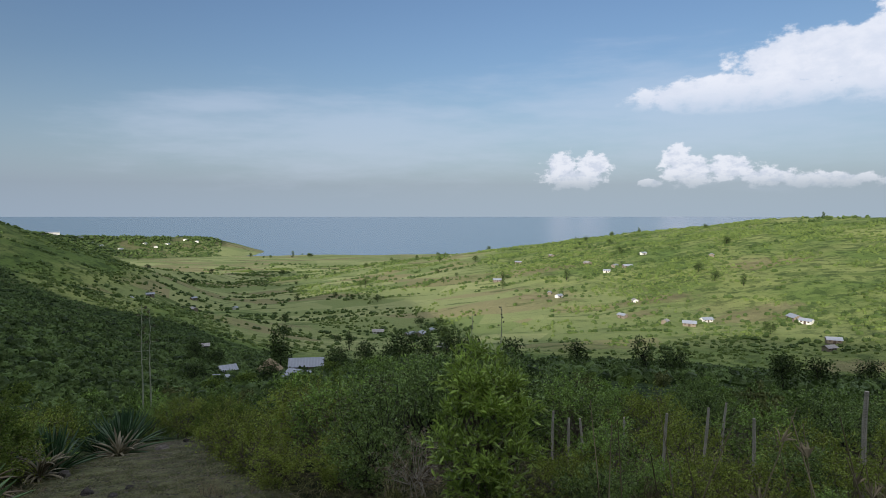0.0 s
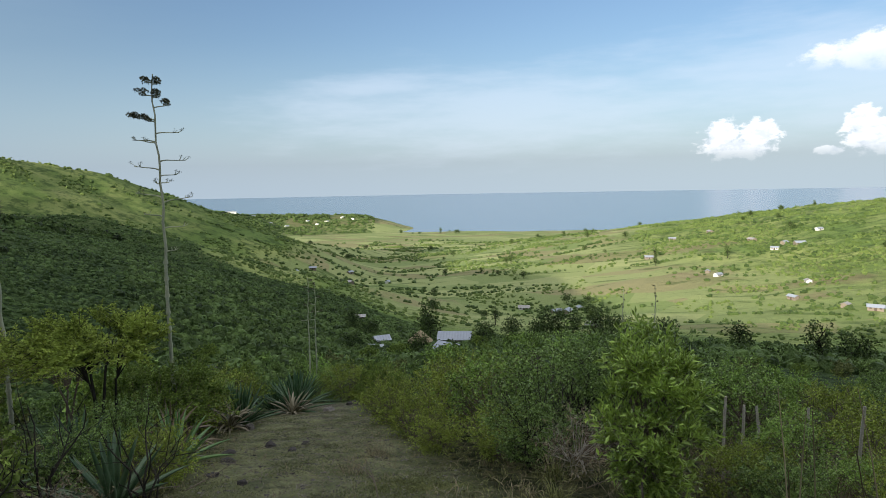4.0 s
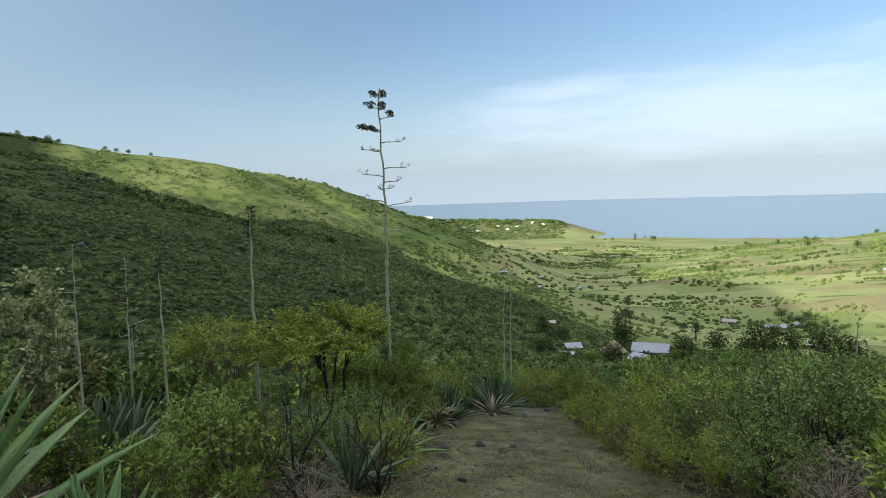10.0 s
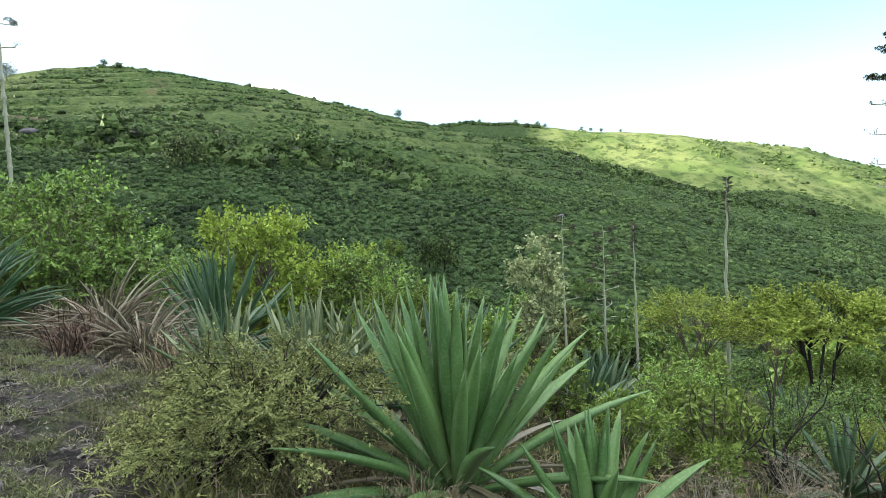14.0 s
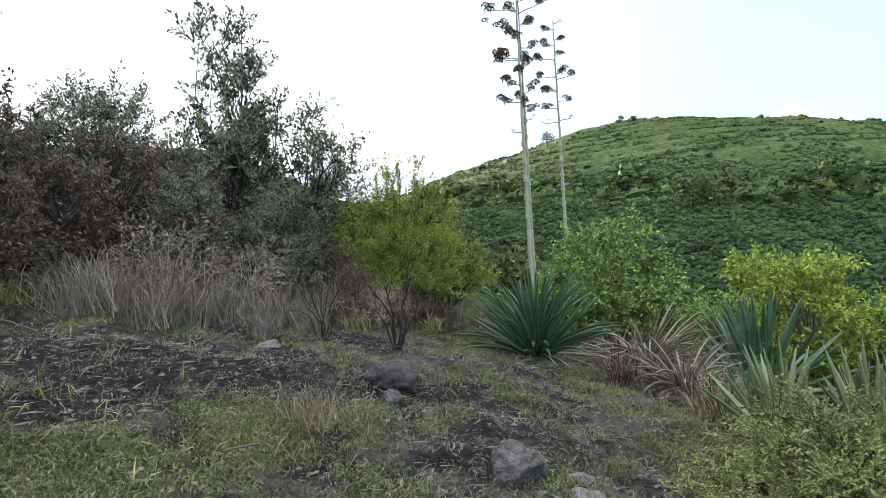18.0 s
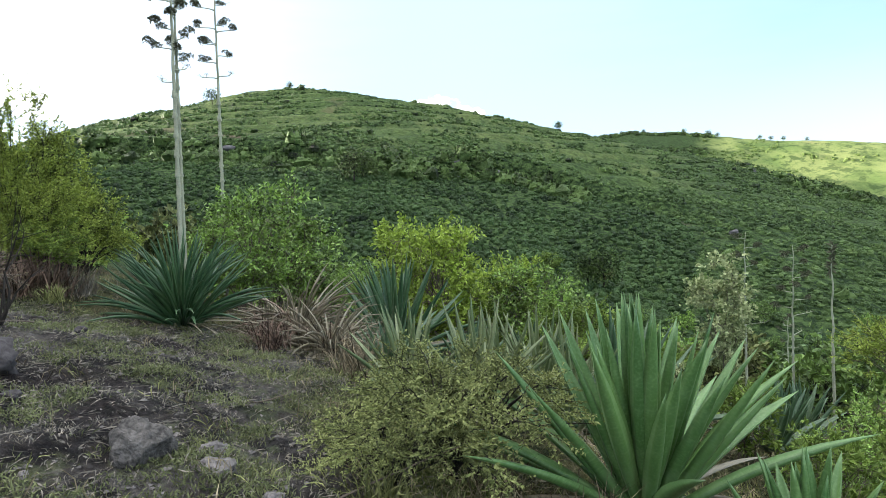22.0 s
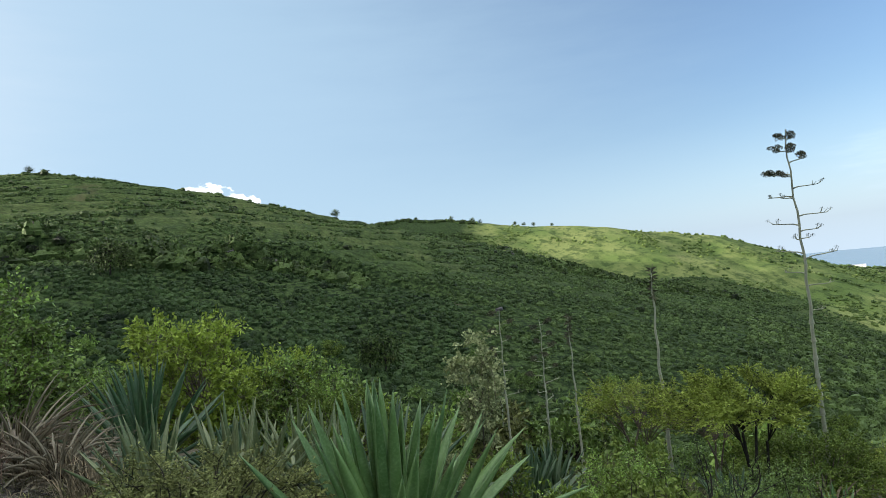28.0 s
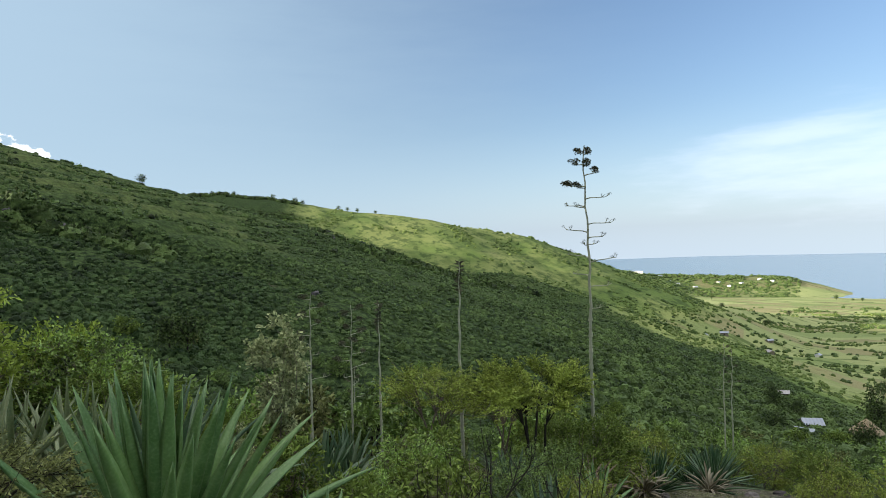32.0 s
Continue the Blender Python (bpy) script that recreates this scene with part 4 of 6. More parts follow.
agave_plan = [(-8.35, -2.98, 1.3, 120, 0.040, AGAVE_DEEP), (-9.6, -0.45, 1.6, 46, 0.085, AGAVE_DEEP), (-7.9, -0.55, 0.75, 30, 0.06, AGAVE_BLUE), (-6.6, 0.3, 1.2, 26, 0.06, AGAVE_PALE), (-7.2, 0.6, 1.22, 26, 0.06, AGAVE_PALE), (-7.3, 1.05, 1.34, 26, 0.06, AGAVE_PALE), (-6.7, 1.25, 1.34, 24, 0.06, AGAVE_PALE), (-6.8, 1.75, 1.46, 26, 0.085, AGAVE_BLUE), (-6.7, -0.35, 1.05, 24, 0.06, AGAVE_PALE), (-8.9, 0.5, 0.95, 30, 0.075, AGAVE_BLUE), (-9.8, 1.6, 1.1, 30, 0.075, AGAVE_BLUE), (-7.6, 2.2, 0.9, 28, 0.07, AGAVE), (-7.7, 4.0, 0.95, 30, 0.075, AGAVE_BLUE)]
agave_plan += [(-8.7, 5.0, 1.0, 30, 0.075, AGAVE_BLUE), (-7.0, 6.8, 0.95, 32, 0.07, AGAVE_BLUE), (-8.9, 13.95, 1.25, 46, 0.065, AGAVE_DEEP), (-10.15, 19.4, 1.6, 52, 0.075, AGAVE_DEEP), (-12.6, 24.6, 1.6, 52, 0.08, AGAVE_DEEP), (-11.6, 20.6, 1.3, 44, 0.07, AGAVE_DEEP), (-8.55, 12.95, 0.8, 30, 0.06, AGAVE_DRY), (-9.75, 18.4, 1.0, 30, 0.07, AGAVE_DRY), (-7.15, 9.0, 1.0, 40, 0.05, AGAVE_RUST), (-5.1, 5.4, 0.9, 22, 0.07, AGAVE_BLUE), (-6.0, 7.6, 0.9, 26, 0.06, AGAVE)]
for k, (x, y, L, n, w, m) in enumerate(agave_plan):
    say = {"pale_agave_leaf": "pale olive agave with straw-dry leaf edges among dry grass", "deep_agave_leaf": "dark green agave with a dense crown of narrow leaves", "agave_leaf": "green narrow-leaved agave growing among dry grass", "blue_agave_leaf": "blue-green agave with stiff upright leaves in the scrub", "rusty_agave_leaf": "collapsed brown agave with drooping dead leaves", "dry_agave_leaf": "withered straw-coloured agave beside the track"}[m.name]
    agave(x, y, L, n, say, (m,), w, (2, 60 if k == 0 else 76), k * 41, 26 if k == 0 else 9, seed=10 + k, power=1.0, droop=0.35 if k == 0 else (0.8 if m in (AGAVE_DRY, AGAVE_RUST) else 0.0))
heap_a = agave(-9.2, -1.75, 1.35, 170, "collapsed dead agave, a heap of rust-brown withered leaves", (AGAVE_DRY, AGAVE_RUST), 0.022, (4, 66), 10, 20, seed=61, power=0.8, droop=1.7)
heap_b = agave(-8.3, -1.25, 0.95, 90, "dead agave with grey drooping leaves", (AGAVE_DRY,), 0.022, (4, 66), 60, 14, seed=62, power=0.8, droop=1.6)
FIBRE = leafy("fibre_tangle", (0.38, 0.33, 0.22), (0.26, 0.225, 0.15), 0.8, 0.1, 2.0)
FIBRES = tuft_mesh("fibre_tangle", FIBRE, 1.0, 700, 1.3, 0.006, 1.0)
part("fibre_tangle", FIBRES, heap_a, "tangle of thin dry brown fibres")
part("fibre_tangle", FIBRES, heap_b, "tangle of thin dry brown fibres").scale = (0.7, 0.7, 0.7)
leaf_lying = agave_leaf("fallen_leaf", AGAVE_OLD, 0.62, 0.13, -0.1, 0.008)
for x, y, a in ((-5.1, -0.62, 100), (-4.95, -0.5, 80), (-5.2, -0.75, 120), (-3.55, 0.95, 70)):
    lf = tagged(new("fallen_agave_leaf", leaf_lying), "yellowing fallen agave leaf lying on the grass", "leaf", "fallen agave leaves")
    lf.matrix_world = pose(x, y, ground_z(x, y) + 0.05, 4, -12, a)

# ---- flower poles ----
LONE = [(7.0, -1, 0.10, 2), (6.98, 1, 0.08, 2), (6.78, -1, 0.16, 2), (6.74, 1, 0.07, 2), (6.57, 1, 0.24, 2), (6.36, -1, 0.36, 2), (6.30, -1, 0.12, 2), (6.12, 1, 0.40, 1), (5.97, -1, 0.40, 1), (5.92, -1, 0.18, 1), (5.62, 1, 0.48, 1), (5.46, -1, 0.50, 1), (5.33, 1, 0.30, 1), (5.18, 1, 0.14, 1), (5.16, -1, 0.06, 1), (4.95, -1, 0.47, 1), (4.86, 1, 0.52, 1), (4.58, -1, 0.32, 1), (4.36, 1, 0.36, 1), (3.90, 1, 0.18, 1)]
agave_pole(-8.05, 10.36, 7.15, "tall dead agave pole with short arms and few flower heads", first=0.53, lean=(0.08, -0.09), thick=0.042, seed=1, plan=LONE, face=0.62)
STOUT = [(6.35, 1, 0.12, 2), (6.25, -1, 0.16, 2), (6.1, -1, 0.22, 2), (6.0, 1, 0.30, 2), (5.85, -1, 0.35, 2), (5.70, 1, 0.15, 2), (5.57, -1, 0.46, 2), (5.52, 1, 0.40, 2), (5.25, -1, 0.36, 2), (5.18, -1, 0.16, 2), (4.95, 1, 0.22, 2), (4.78, -1, 0.26, 2), (4.76, -1, 0.34, 2), (4.64, 1, 0.12, 2), (4.33, -1, 0.14, 2), (4.16, 1, 0.20, 2), (4.05, -1, 0.22, 2), (4.02, 1, 0.06, 2), (3.86, 1, 0.15, 2), (3.73, 1, 0.16, 1), (3.56, -1, 0.20, 1)]
agave_pole(-10.43, -3.64, 6.5, "tall agave pole crowded with dried flower heads", first=0.52, lean=(-0.01, 0.28), thick=0.038, seed=3, red=11, plan=STOUT, face=1.87)
agave_pole(-10.55, -3.62, 5.8, "slender agave pole beside a thicker one", 6, 6, 0.72, (-0.03, 0.22), 0.036, 0.2, seed=4)
SLIM = [(6.62, 1, 0.06, 1), (6.5, -1, 0.14, 2), (6.28, 1, 0.14, 2), (6.17, -1, 0.18, 2), (5.96, 1, 0.14, 2), (5.87, -1, 0.32, 2), (5.56, 1, 0.12, 2), (5.52, -1, 0.36, 2), (5.46, 1, 0.34, 2), (5.22, -1, 0.14, 2), (5.2, -1, 0.24, 2), (5.0, 1, 0.36, 2), (4.85, -1, 0.28, 2), (4.6, 1, 0.24, 1), (4.57, -1, 0.30, 1)]
agave_pole(-13.5, -3.78, 6.7, "slender agave pole with dried flower heads", first=0.60, lean=(-0.02, 0.26), thick=0.042, seed=6, plan=SLIM, face=1.82)
agave_pole(-10.65, 9.15, 4.9, "bare agave pole ending in a dark spike", lean=(0.05, 0.0), thick=0.046, seed=7, spike=True)
for k, (a, d, h, n) in enumerate([(62.4, 15.5, 4.0, 9), (58.8, 17.0, 4.2, 12), (56.4, 14.8, 3.8, 0), (26.0, 38.0, 7.2, 9), (25.4, 38.6, 7.0, 8), (-2.6, 62.0, 6.5, 9), (-5.3, 60.0, 6.8, 9), (148.7, 11.5, 6.5, 6), (58.1, 30.0, 4.0, 9), (62.0, 34.0, 4.5, 8)]):
    x, y = polar(a, d)
    if n:
        agave_pole(x, y, h, "thin agave pole with small pale flower heads", n, n - 3, 0.5, (0.1, 0), 0.018 + 0.0008 * d, 0.4, seed=20 + k)
    else:
        agave_pole(x, y, h, "thin bare agave pole", thick=0.032, seed=20 + k, spike=True)

# ---- shrubs near the camera ----
thorn = spray_meshes("thorn", 0.92, 0.86, 60, 13, 30, 0.034, 0.012, DARK_WOOD, FEATHER, 0.15, 0.0, 0.009, 0.25, 0.30, 7)
shrub("thorn_shrub", -4.75, -0.05, thorn, "spreading thorn shrub with sparse olive leaflets and dark twigs", "thorn shrub")
shrub("thorn_shrub", -5.5, -0.15, thorn, "spreading thorn shrub behind the large agave", "thorn shrub", 120, size=0.8)
shrub("thorn_shrub", -4.35, -0.5, thorn, "small thorn shrub at the edge of the clearing", "thorn shrub", 220, size=0.6)
LANCE = leafy("pale_lance_leaves", (0.38, 0.56, 0.07), (0.46, 0.64, 0.12), 0.35, 0.2, 2.5, shine=0.45)
lance = shrub_meshes("lance", 0.62, 1.72, 100, 110, 0.10, 0.027, WOOD, LANCE, 0.04, 0.0, 0.24, 0.0, 0.009, 1.9)
shrub("leafy_shrub", 0.45, 6.55, lance, "upright bushy shrub with fresh green lance-shaped leaves")
dense = shrub_meshes("dense", 1.35, 1.75, 80, 100, 0.075, 0.034, DARK_WOOD, DEEP, 0.22, 0.0, 0.20, 0.05, 0.012, 0.6)
dense_b = shrub_meshes("dense_b", 1.3, 1.6, 74, 95, 0.075, 0.036, WOOD, FRESH, 0.18, 0.0, 0.20, 0.05, 0.012, 0.6)
dense_c = shrub_meshes("dense_c", 1.25, 1.5, 74, 100, 0.075, 0.032, WOOD, THORN_LEAF, 0.12, 0.0, 0.21, 0.1, 0.012, 0.6)
umbrella = spray_meshes("umbrella", 1.5, 2.9, 60, 13, 32, 0.082, 0.032, DARK_WOOD, THORN_LEAF, 0.6, 1.0, 0.021, 0.3, 0.17, 4)
umbrella_b = spray_meshes("umbrella_b", 1.6, 2.6, 46, 11, 22, 0.07, 0.024, WOOD, THORN_LEAF, 0.7, 1.0, 0.017, 0.3, 0.17, 3)
limey = shrub_meshes("limey", 1.5, 2.7, 76, 90, 0.12, 0.065, WOOD, LIME, 0.2, 0.0, 0.21, 0.0, 0.014, 0.8)
limeball = shrub_meshes("limeball", 0.95, 2.5, 64, 100, 0.10, 0.055, WOOD, LIME, 0.15, 0.0, 0.24, 0.0, 0.014, 0.9)
greeny = shrub_meshes("greeny", 1.6, 2.7, 80, 95, 0.11, 0.062, WOOD, FRESH, 0.25, 0.0, 0.21, 0.0, 0.014, 0.7)
small_lime = shrub_meshes("small_lime", 0.5, 0.9, 36, 50, 0.09, 0.032, WOOD, ACACIA, 0.2, 0.0, 0.28, 0.0, 0.008, 1.0)
broad = shrub_meshes("broad", 0.75, 1.25, 44, 40, 0.105, 0.05, WOOD, SUNNY, 0.3, 0.0, 0.28, 0.05, 0.010, 0.3)
twiggy = shrub_meshes("twiggy", 0.8, 0.9, 40, 34, 0.08, 0.02, GREY_WOOD, STRAW, 0.15, 0.0, 0.3, 0.3, 0.007, 0.3)
tallsparse = shrub_meshes("tallsparse", 0.44, 2.35, 46, 95, 0.065, 0.045, WOOD, WHITISH, 0.4, 0.0, 0.28, 0.0, 0.005, 0.8)
greytree = shrub_meshes("greytree", 1.7, 3.5, 90, 120, 0.10, 0.042, DARK_WOOD, GREYGREEN, 0.15, 0.0, 0.19, 0.05, 0.020, 2.4)
greyshoot = shrub_meshes("greyshoot", 0.95, 4.5, 60, 95, 0.10, 0.045, DARK_WOOD, GREYGREEN, 0.3, 0.0, 0.30, 0.0, 0.022, 2.6)
olivebush = spray_meshes("olivebush", 1.35, 2.3, 60, 11, 24, 0.078, 0.034, WOOD, ACACIA, 1.0, 0.0, 0.014, 0.12, 0.17, 7)
yellowbush = spray_meshes("yellowbush", 1.2, 2.75, 90, 13, 26, 0.065, 0.021, DARK_WOOD, THORN_LEAF, 2.2, 0.0, 0.012, 0.0, 0.15, 8)
russet = shrub_meshes("russet", 0.9, 1.7, 50, 60, 0.09, 0.028, DARK_WOOD, RUST, 0.12, 0.0, 0.22, 0.1, 0.012, 0.6)
say = dict(dense="dense dark green bush beside the track", dense_b="leafy green bush growing among the scrub", dense_c="olive-green bush with brownish twigs", umbrella="flat-topped thorn tree with a dark twin trunk", umbrella_b="thin flat-topped thorn tree with sparse crown", limeball="rounded yellow-green bush in full leaf", limey="bright yellow-green bush in full leaf", greeny="rounded green bush with pale leaf tips", small_lime="low yellow-green shrub with narrow leaves", broad="small shrub with broad pale green leaves", twiggy="dry leafless shrub of tangled grey twigs", tallsparse="slender shrub covered in pale flower heads", greytree="ragged tall shrub with grey-green leaves against the sky", greyshoot="tall slender shrub with leafy shoots against the sky", yellowbush="upright feathery yellow-green bush on the bank", olivebush="feathery olive-green bush on the bank", russet="withered rust-brown shrub on the bank")
near_plan = []
near_plan += [(-8.4, 1.6, small_lime, 70, 1.0), (-6.9, 3.2, small_lime, 130, 0.9), (-6.6, 2.4, tallsparse, 60, 0.4), (-6.0, 4.4, small_lime, 30, 0.9), (-7.2, 5.2, broad, 60, 0.9)]
near_plan += [(-0.6, 10.2, dense, 0, 1.0), (0.9, 10.8, dense, 70, 1.05), (-1.9, 11.6, dense_b, 20, 0.95), (-2.7, 13.6, dense_c, 130, 0.95), (-3.9, 16.4, dense_c, 200, 1.0), (2.4, 11.6, dense_b, 45, 0.85), (0.2, 13.6, dense, 160, 1.15), (-1.0, 15.8, dense_b, 250, 1.2), (2.6, 15.6, dense, 300, 0.95), (4.3, 12.8, dense_c, 10, 0.75), (6.3, 14.5, dense, 99, 0.75), (5.4, 17.8, dense_b, 33, 0.75)]
near_plan += [(3.3, 8.5, dense_c, 80, 0.58), (4.9, 9.6, dense_b, 180, 0.62), (6.8, 10.6, dense, 210, 0.62), (8.6, 11.6, dense, 20, 0.62), (6.2, 8.0, dense_c, 300, 0.5), (8.4, 8.6, dense, 60, 0.55), (2.1, 7.4, dense_b, 22, 0.5), (4.2, 7.0, dense_c, 140, 0.55), (2.6, 5.9, dense_c, 210, 0.42), (3.9, 5.6, dense_c, 20, 0.42), (5.2, 6.4, dense_b, 110, 0.5), (1.5, 6.0, dense, 300, 0.36), (5.0, 5.2, dense_c, 50, 0.4), (6.4, 6.0, dense_c, 170, 0.5), (3.1, 4.8, dense_b, 250, 0.3), (1.35, 7.05, dense_c, 40, 0.40), (1.75, 7.2, dense_c, 140, 0.38), (2.4, 6.5, dense_b, 10, 0.36), (2.85, 6.6, dense_c, 90, 0.40), (3.0, 5.9, dense_c, 200, 0.40), (3.7, 6.2, dense, 20, 0.40), (-0.9, 8.2, dense, 100, 0.55), (-0.3, 7.5, twiggy, 10, 0.8), (-1.5, 9.2, dense_c, 200, 0.5)]
near_plan += [(-8.2, 8.75, umbrella, 30, 0.9), (-9.7, 7.6, umbrella_b, 0, 0.85), (-11.0, 10.8, umbrella_b, 140, 0.9), (-7.9, 9.75, olivebush, 150, 0.72), (-8.9, 11.6, olivebush, 10, 0.85), (-9.5, 12.9, dense_c, 20, 0.9), (-10.3, 12.0, olivebush, 200, 0.8), (-11.9, 13.4, olivebush, 80, 0.9), (-9.9, 14.6, dense_b, 33, 0.7), (-10.9, 16.4, dense_c, 120, 1.0), (-11.9, 18.6, olivebush, 40, 0.9), (-11.2, 26.6, dense_c, 10, 1.1), (-9.6, 26.4, olivebush, 100, 0.8), (-12.9, 27.4, dense_b, 200, 1.0), (-8.4, 24.4, dense_c, 300, 0.9), (-3.5, 11.6, dense_c, 40, 0.62), (-4.9, 14.0, dense_c, 140, 0.7), (-6.6, 18.6, olivebush, 220, 0.7), (-2.6, 9.7, dense_c, 250, 0.45)]
near_plan += [(-6.7, 4.7, dense_b, 200, 0.6), (-5.25, 4.0, broad, 0, 0.75), (-5.0, 2.75, small_lime, 0, 0.8), (-4.6, 3.4, small_lime, 90, 0.55), (-5.6, 3.2, dense_b, 20, 0.42), (-4.7, 4.4, twiggy, 120, 0.55), (-4.0, 2.7, twiggy, 70, 0.45), (-5.9, 5.6, dense, 0, 0.5), (-7.9, 6.1, olivebush, 60, 0.5), (-6.9, 7.4, dense, 0, 0.6), (-5.4, 6.4, dense_c, 50, 0.5), (-9.2, 3.3, small_lime, 60, 1.1)]
near_plan += [(-8.85, 3.95, tallsparse, 0, 1.0), (-9.9, 2.2, olivebush, 0, 0.72), (-11.4, 3.0, limey, 90, 0.5), (-12.6, 0.5, limeball, 190, 1.0), (-13.4, 2.4, greeny, 40, 0.75), (-15.4, 0.1, limey, 20, 1.0), (-14.0, 1.9, olivebush, 120, 0.9), (-17.0, 2.6, limey, 250, 0.9)]
near_plan += [(-11.9, -3.1, greeny, 0, 0.72), (-13.4, -1.0, dense_b, 130, 0.8), (-12.9, -2.7, greeny, 222, 0.88)]
near_plan += [(-10.2, -5.8, yellowbush, 0, 1.03), (-9.6, -5.3, yellowbush, 100, 0.72), (-10.9, -5.4, yellowbush, 200, 0.8), (-8.5, -7.8, greyshoot, 0, 0.95), (-9.6, -7.6, greytree, 140, 0.9), (-8.0, -7.4, greytree, 40, 0.72), (-7.0, -8.8, greytree, 240, 0.72), (-5.2, -8.2, greytree, 60, 0.5), (-4.6, -9.0, greytree, 160, 0.55), (-5.9, -8.0, greytree, 20, 0.6), (-6.0, -7.4, russet, 0, 1.0), (-7.0, -7.3, russet, 140, 0.9), (-4.4, -7.6, russet, 200, 1.1), (-10.6, -7.6, greytree, 33, 0.7), (-8.6, -6.0, russet, 60, 0.5), (-5.4, -6.2, twiggy, 30, 1.0)]
near_plan += [(-6.5, -5.9, twiggy, 150, 0.9), (-4.0, -6.6, russet, 30, 0.7), (-7.1, -4.6, twiggy, 80, 0.6), (-6.3, -6.5, russet, 90, 0.6), (-7.4, -5.0, russet, 10, 0.45), (-3.2, -6.2, twiggy, 210, 0.9), (-5.0, -7.0, russet, 10, 0.8), (-7.6, -6.2, greytree, 10, 0.42), (-6.4, -6.7, greytree, 80, 0.42), (-9.3, -5.0, olivebush, 210, 0.5)]
for x, y, m, a, k in near_plan:
    key = m[0].name.replace("_stems", "")
    shrub("thorn_tree" if "umbrella" in key else "shrub", x, y, m, say[key], "thorn tree" if "umbrella" in key else "shrub", a, "shrubs near the track", k, 0.03)

# ---- shrubs further down the slope, over the ravine and behind ----
r2 = np.random.default_rng(21)
far_kinds = dict(dense=(DEEP, 1.6, 2.1), dense_b=(FRESH, 1.5, 1.9), dense_c=(OLIVE, 1.5, 1.8), olivebush=(ACACIA, 1.5, 2.0))
far_kinds = {k: shrub_meshes("slope_" + k, w, h, 46, 46, 0.20, 0.115, DARK_WOOD, m, 0.12, 0.0, 0.21, 0.0, 0.016, 0.6) for k, (m, w, h) in far_kinds.items()}
pick_kind = ["dense", "dense_b", "dense_c", "olivebush", "dense", "dense", "dense_b"]
made = 0
for k in range(4000):
    a = r2.uniform(-48, 128)
    d = 13 + 72 * r2.uniform() ** 1.25
    x, y = polar(a, d)
    if a < 8 and d < 17 or 60 < a < 130 and d < 17 or 8 <= a <= 60 and d < 15:
        continue
    if float(openness(x, y)) > 0.02 or (16 < a < 34 and d < 45 and r2.uniform() < 0.55):
        continue
    if r2.uniform() > 0.9 - 0.004 * d:
        continue
    key = pick_kind[r2.integers(0, len(pick_kind))]
    shrub("bush", x, y, far_kinds[key], say[key], "bush", r2.uniform(0, 360), "shrubs on the slope", r2.uniform(0.55, 1.1) * (0.6 if a < -7 else 1.0), 0.05)
    made += 1
    if made >= 290:
        break

# ---- dry grass, litter and stones ----
tufts = [tuft_mesh("straw_tuft", STRAW, 0.55, 140, 0.5, 0.005), tuft_mesh("straw_tuft_b", STRAW, 0.7, 210, 0.9, 0.0035, 0.55), tuft_mesh("grass_tuft", GRASS, 0.45, 100, 0.4), tuft_mesh("rust_tuft", RUST, 0.6, 140, 0.5, 0.006, 0.7), tuft_mesh("grey_tuft", DULL_STRAW, 0.6, 190, 0.55, 0.004, 0.45)]
tuft_say = ["clump of dry straw-coloured grass", "tall clump of bleached dry grass", "clump of green and yellow grass", "heap of dry rust-brown grass", "clump of grey weathered grass on the bank"]
tuft_plan = [(-3.75, -3.05, 1, 0.55), (-6.4, -5.6, 0, 0.8), (-6.9, -5.9, 3, 0.8), (-4.75, -5.75, 1, 1.25), (-4.85, -5.6, 1, 1.0), (-7.4, -5.3, 3, 1.0), (-8.0, -4.8, 3, 1.1), (-5.9, -6.3, 0, 1.1), (-7.8, -5.7, 0, 1.0), (-3.9, -6.3, 2, 0.8), (-6.3, -4.9, 2, 0.8), (-7.0, -4.7, 2, 0.7), (-7.9, -1.9, 3, 0.9), (-8.4, -1.2, 3, 1.1), (-7.3, -0.9, 0, 1.0), (-8.6, -2.0, 3, 1.1), (-4.3, 0.1, 0, 0.8), (-3.9, 0.6, 0, 0.8)]
tuft_plan += [(-5.15, -5.35, 4, 0.9), (-5.5, -5.5, 4, 1.0), (-5.75, -5.15, 4, 0.8), (-6.1, -5.25, 4, 1.0), (-6.5, -5.1, 4, 0.9), (-6.9, -5.2, 3, 0.8), (-7.2, -4.9, 3, 1.0), (-7.5, -4.8, 3, 0.9), (-6.0, -4.7, 4, 0.6), (-5.4, -4.8, 4, 0.55), (-4.5, -5.3, 4, 0.9), (-4.2, -5.7, 4, 1.1), (-4.6, -6.2, 4, 1.2), (-7.9, -5.2, 4, 0.9), (-8.4, -5.1, 3, 1.2), (-8.7, -4.9, 3, 1.3), (-8.0, -5.0, 3, 1.2), (-9.2, -4.9, 3, 1.2), (-6.7, -4.6, 2, 0.7), (-8.1, -4.3, 2, 0.7), (-9.0, -4.8, 3, 1.0), (-9.6, -4.7, 4, 1.0)]
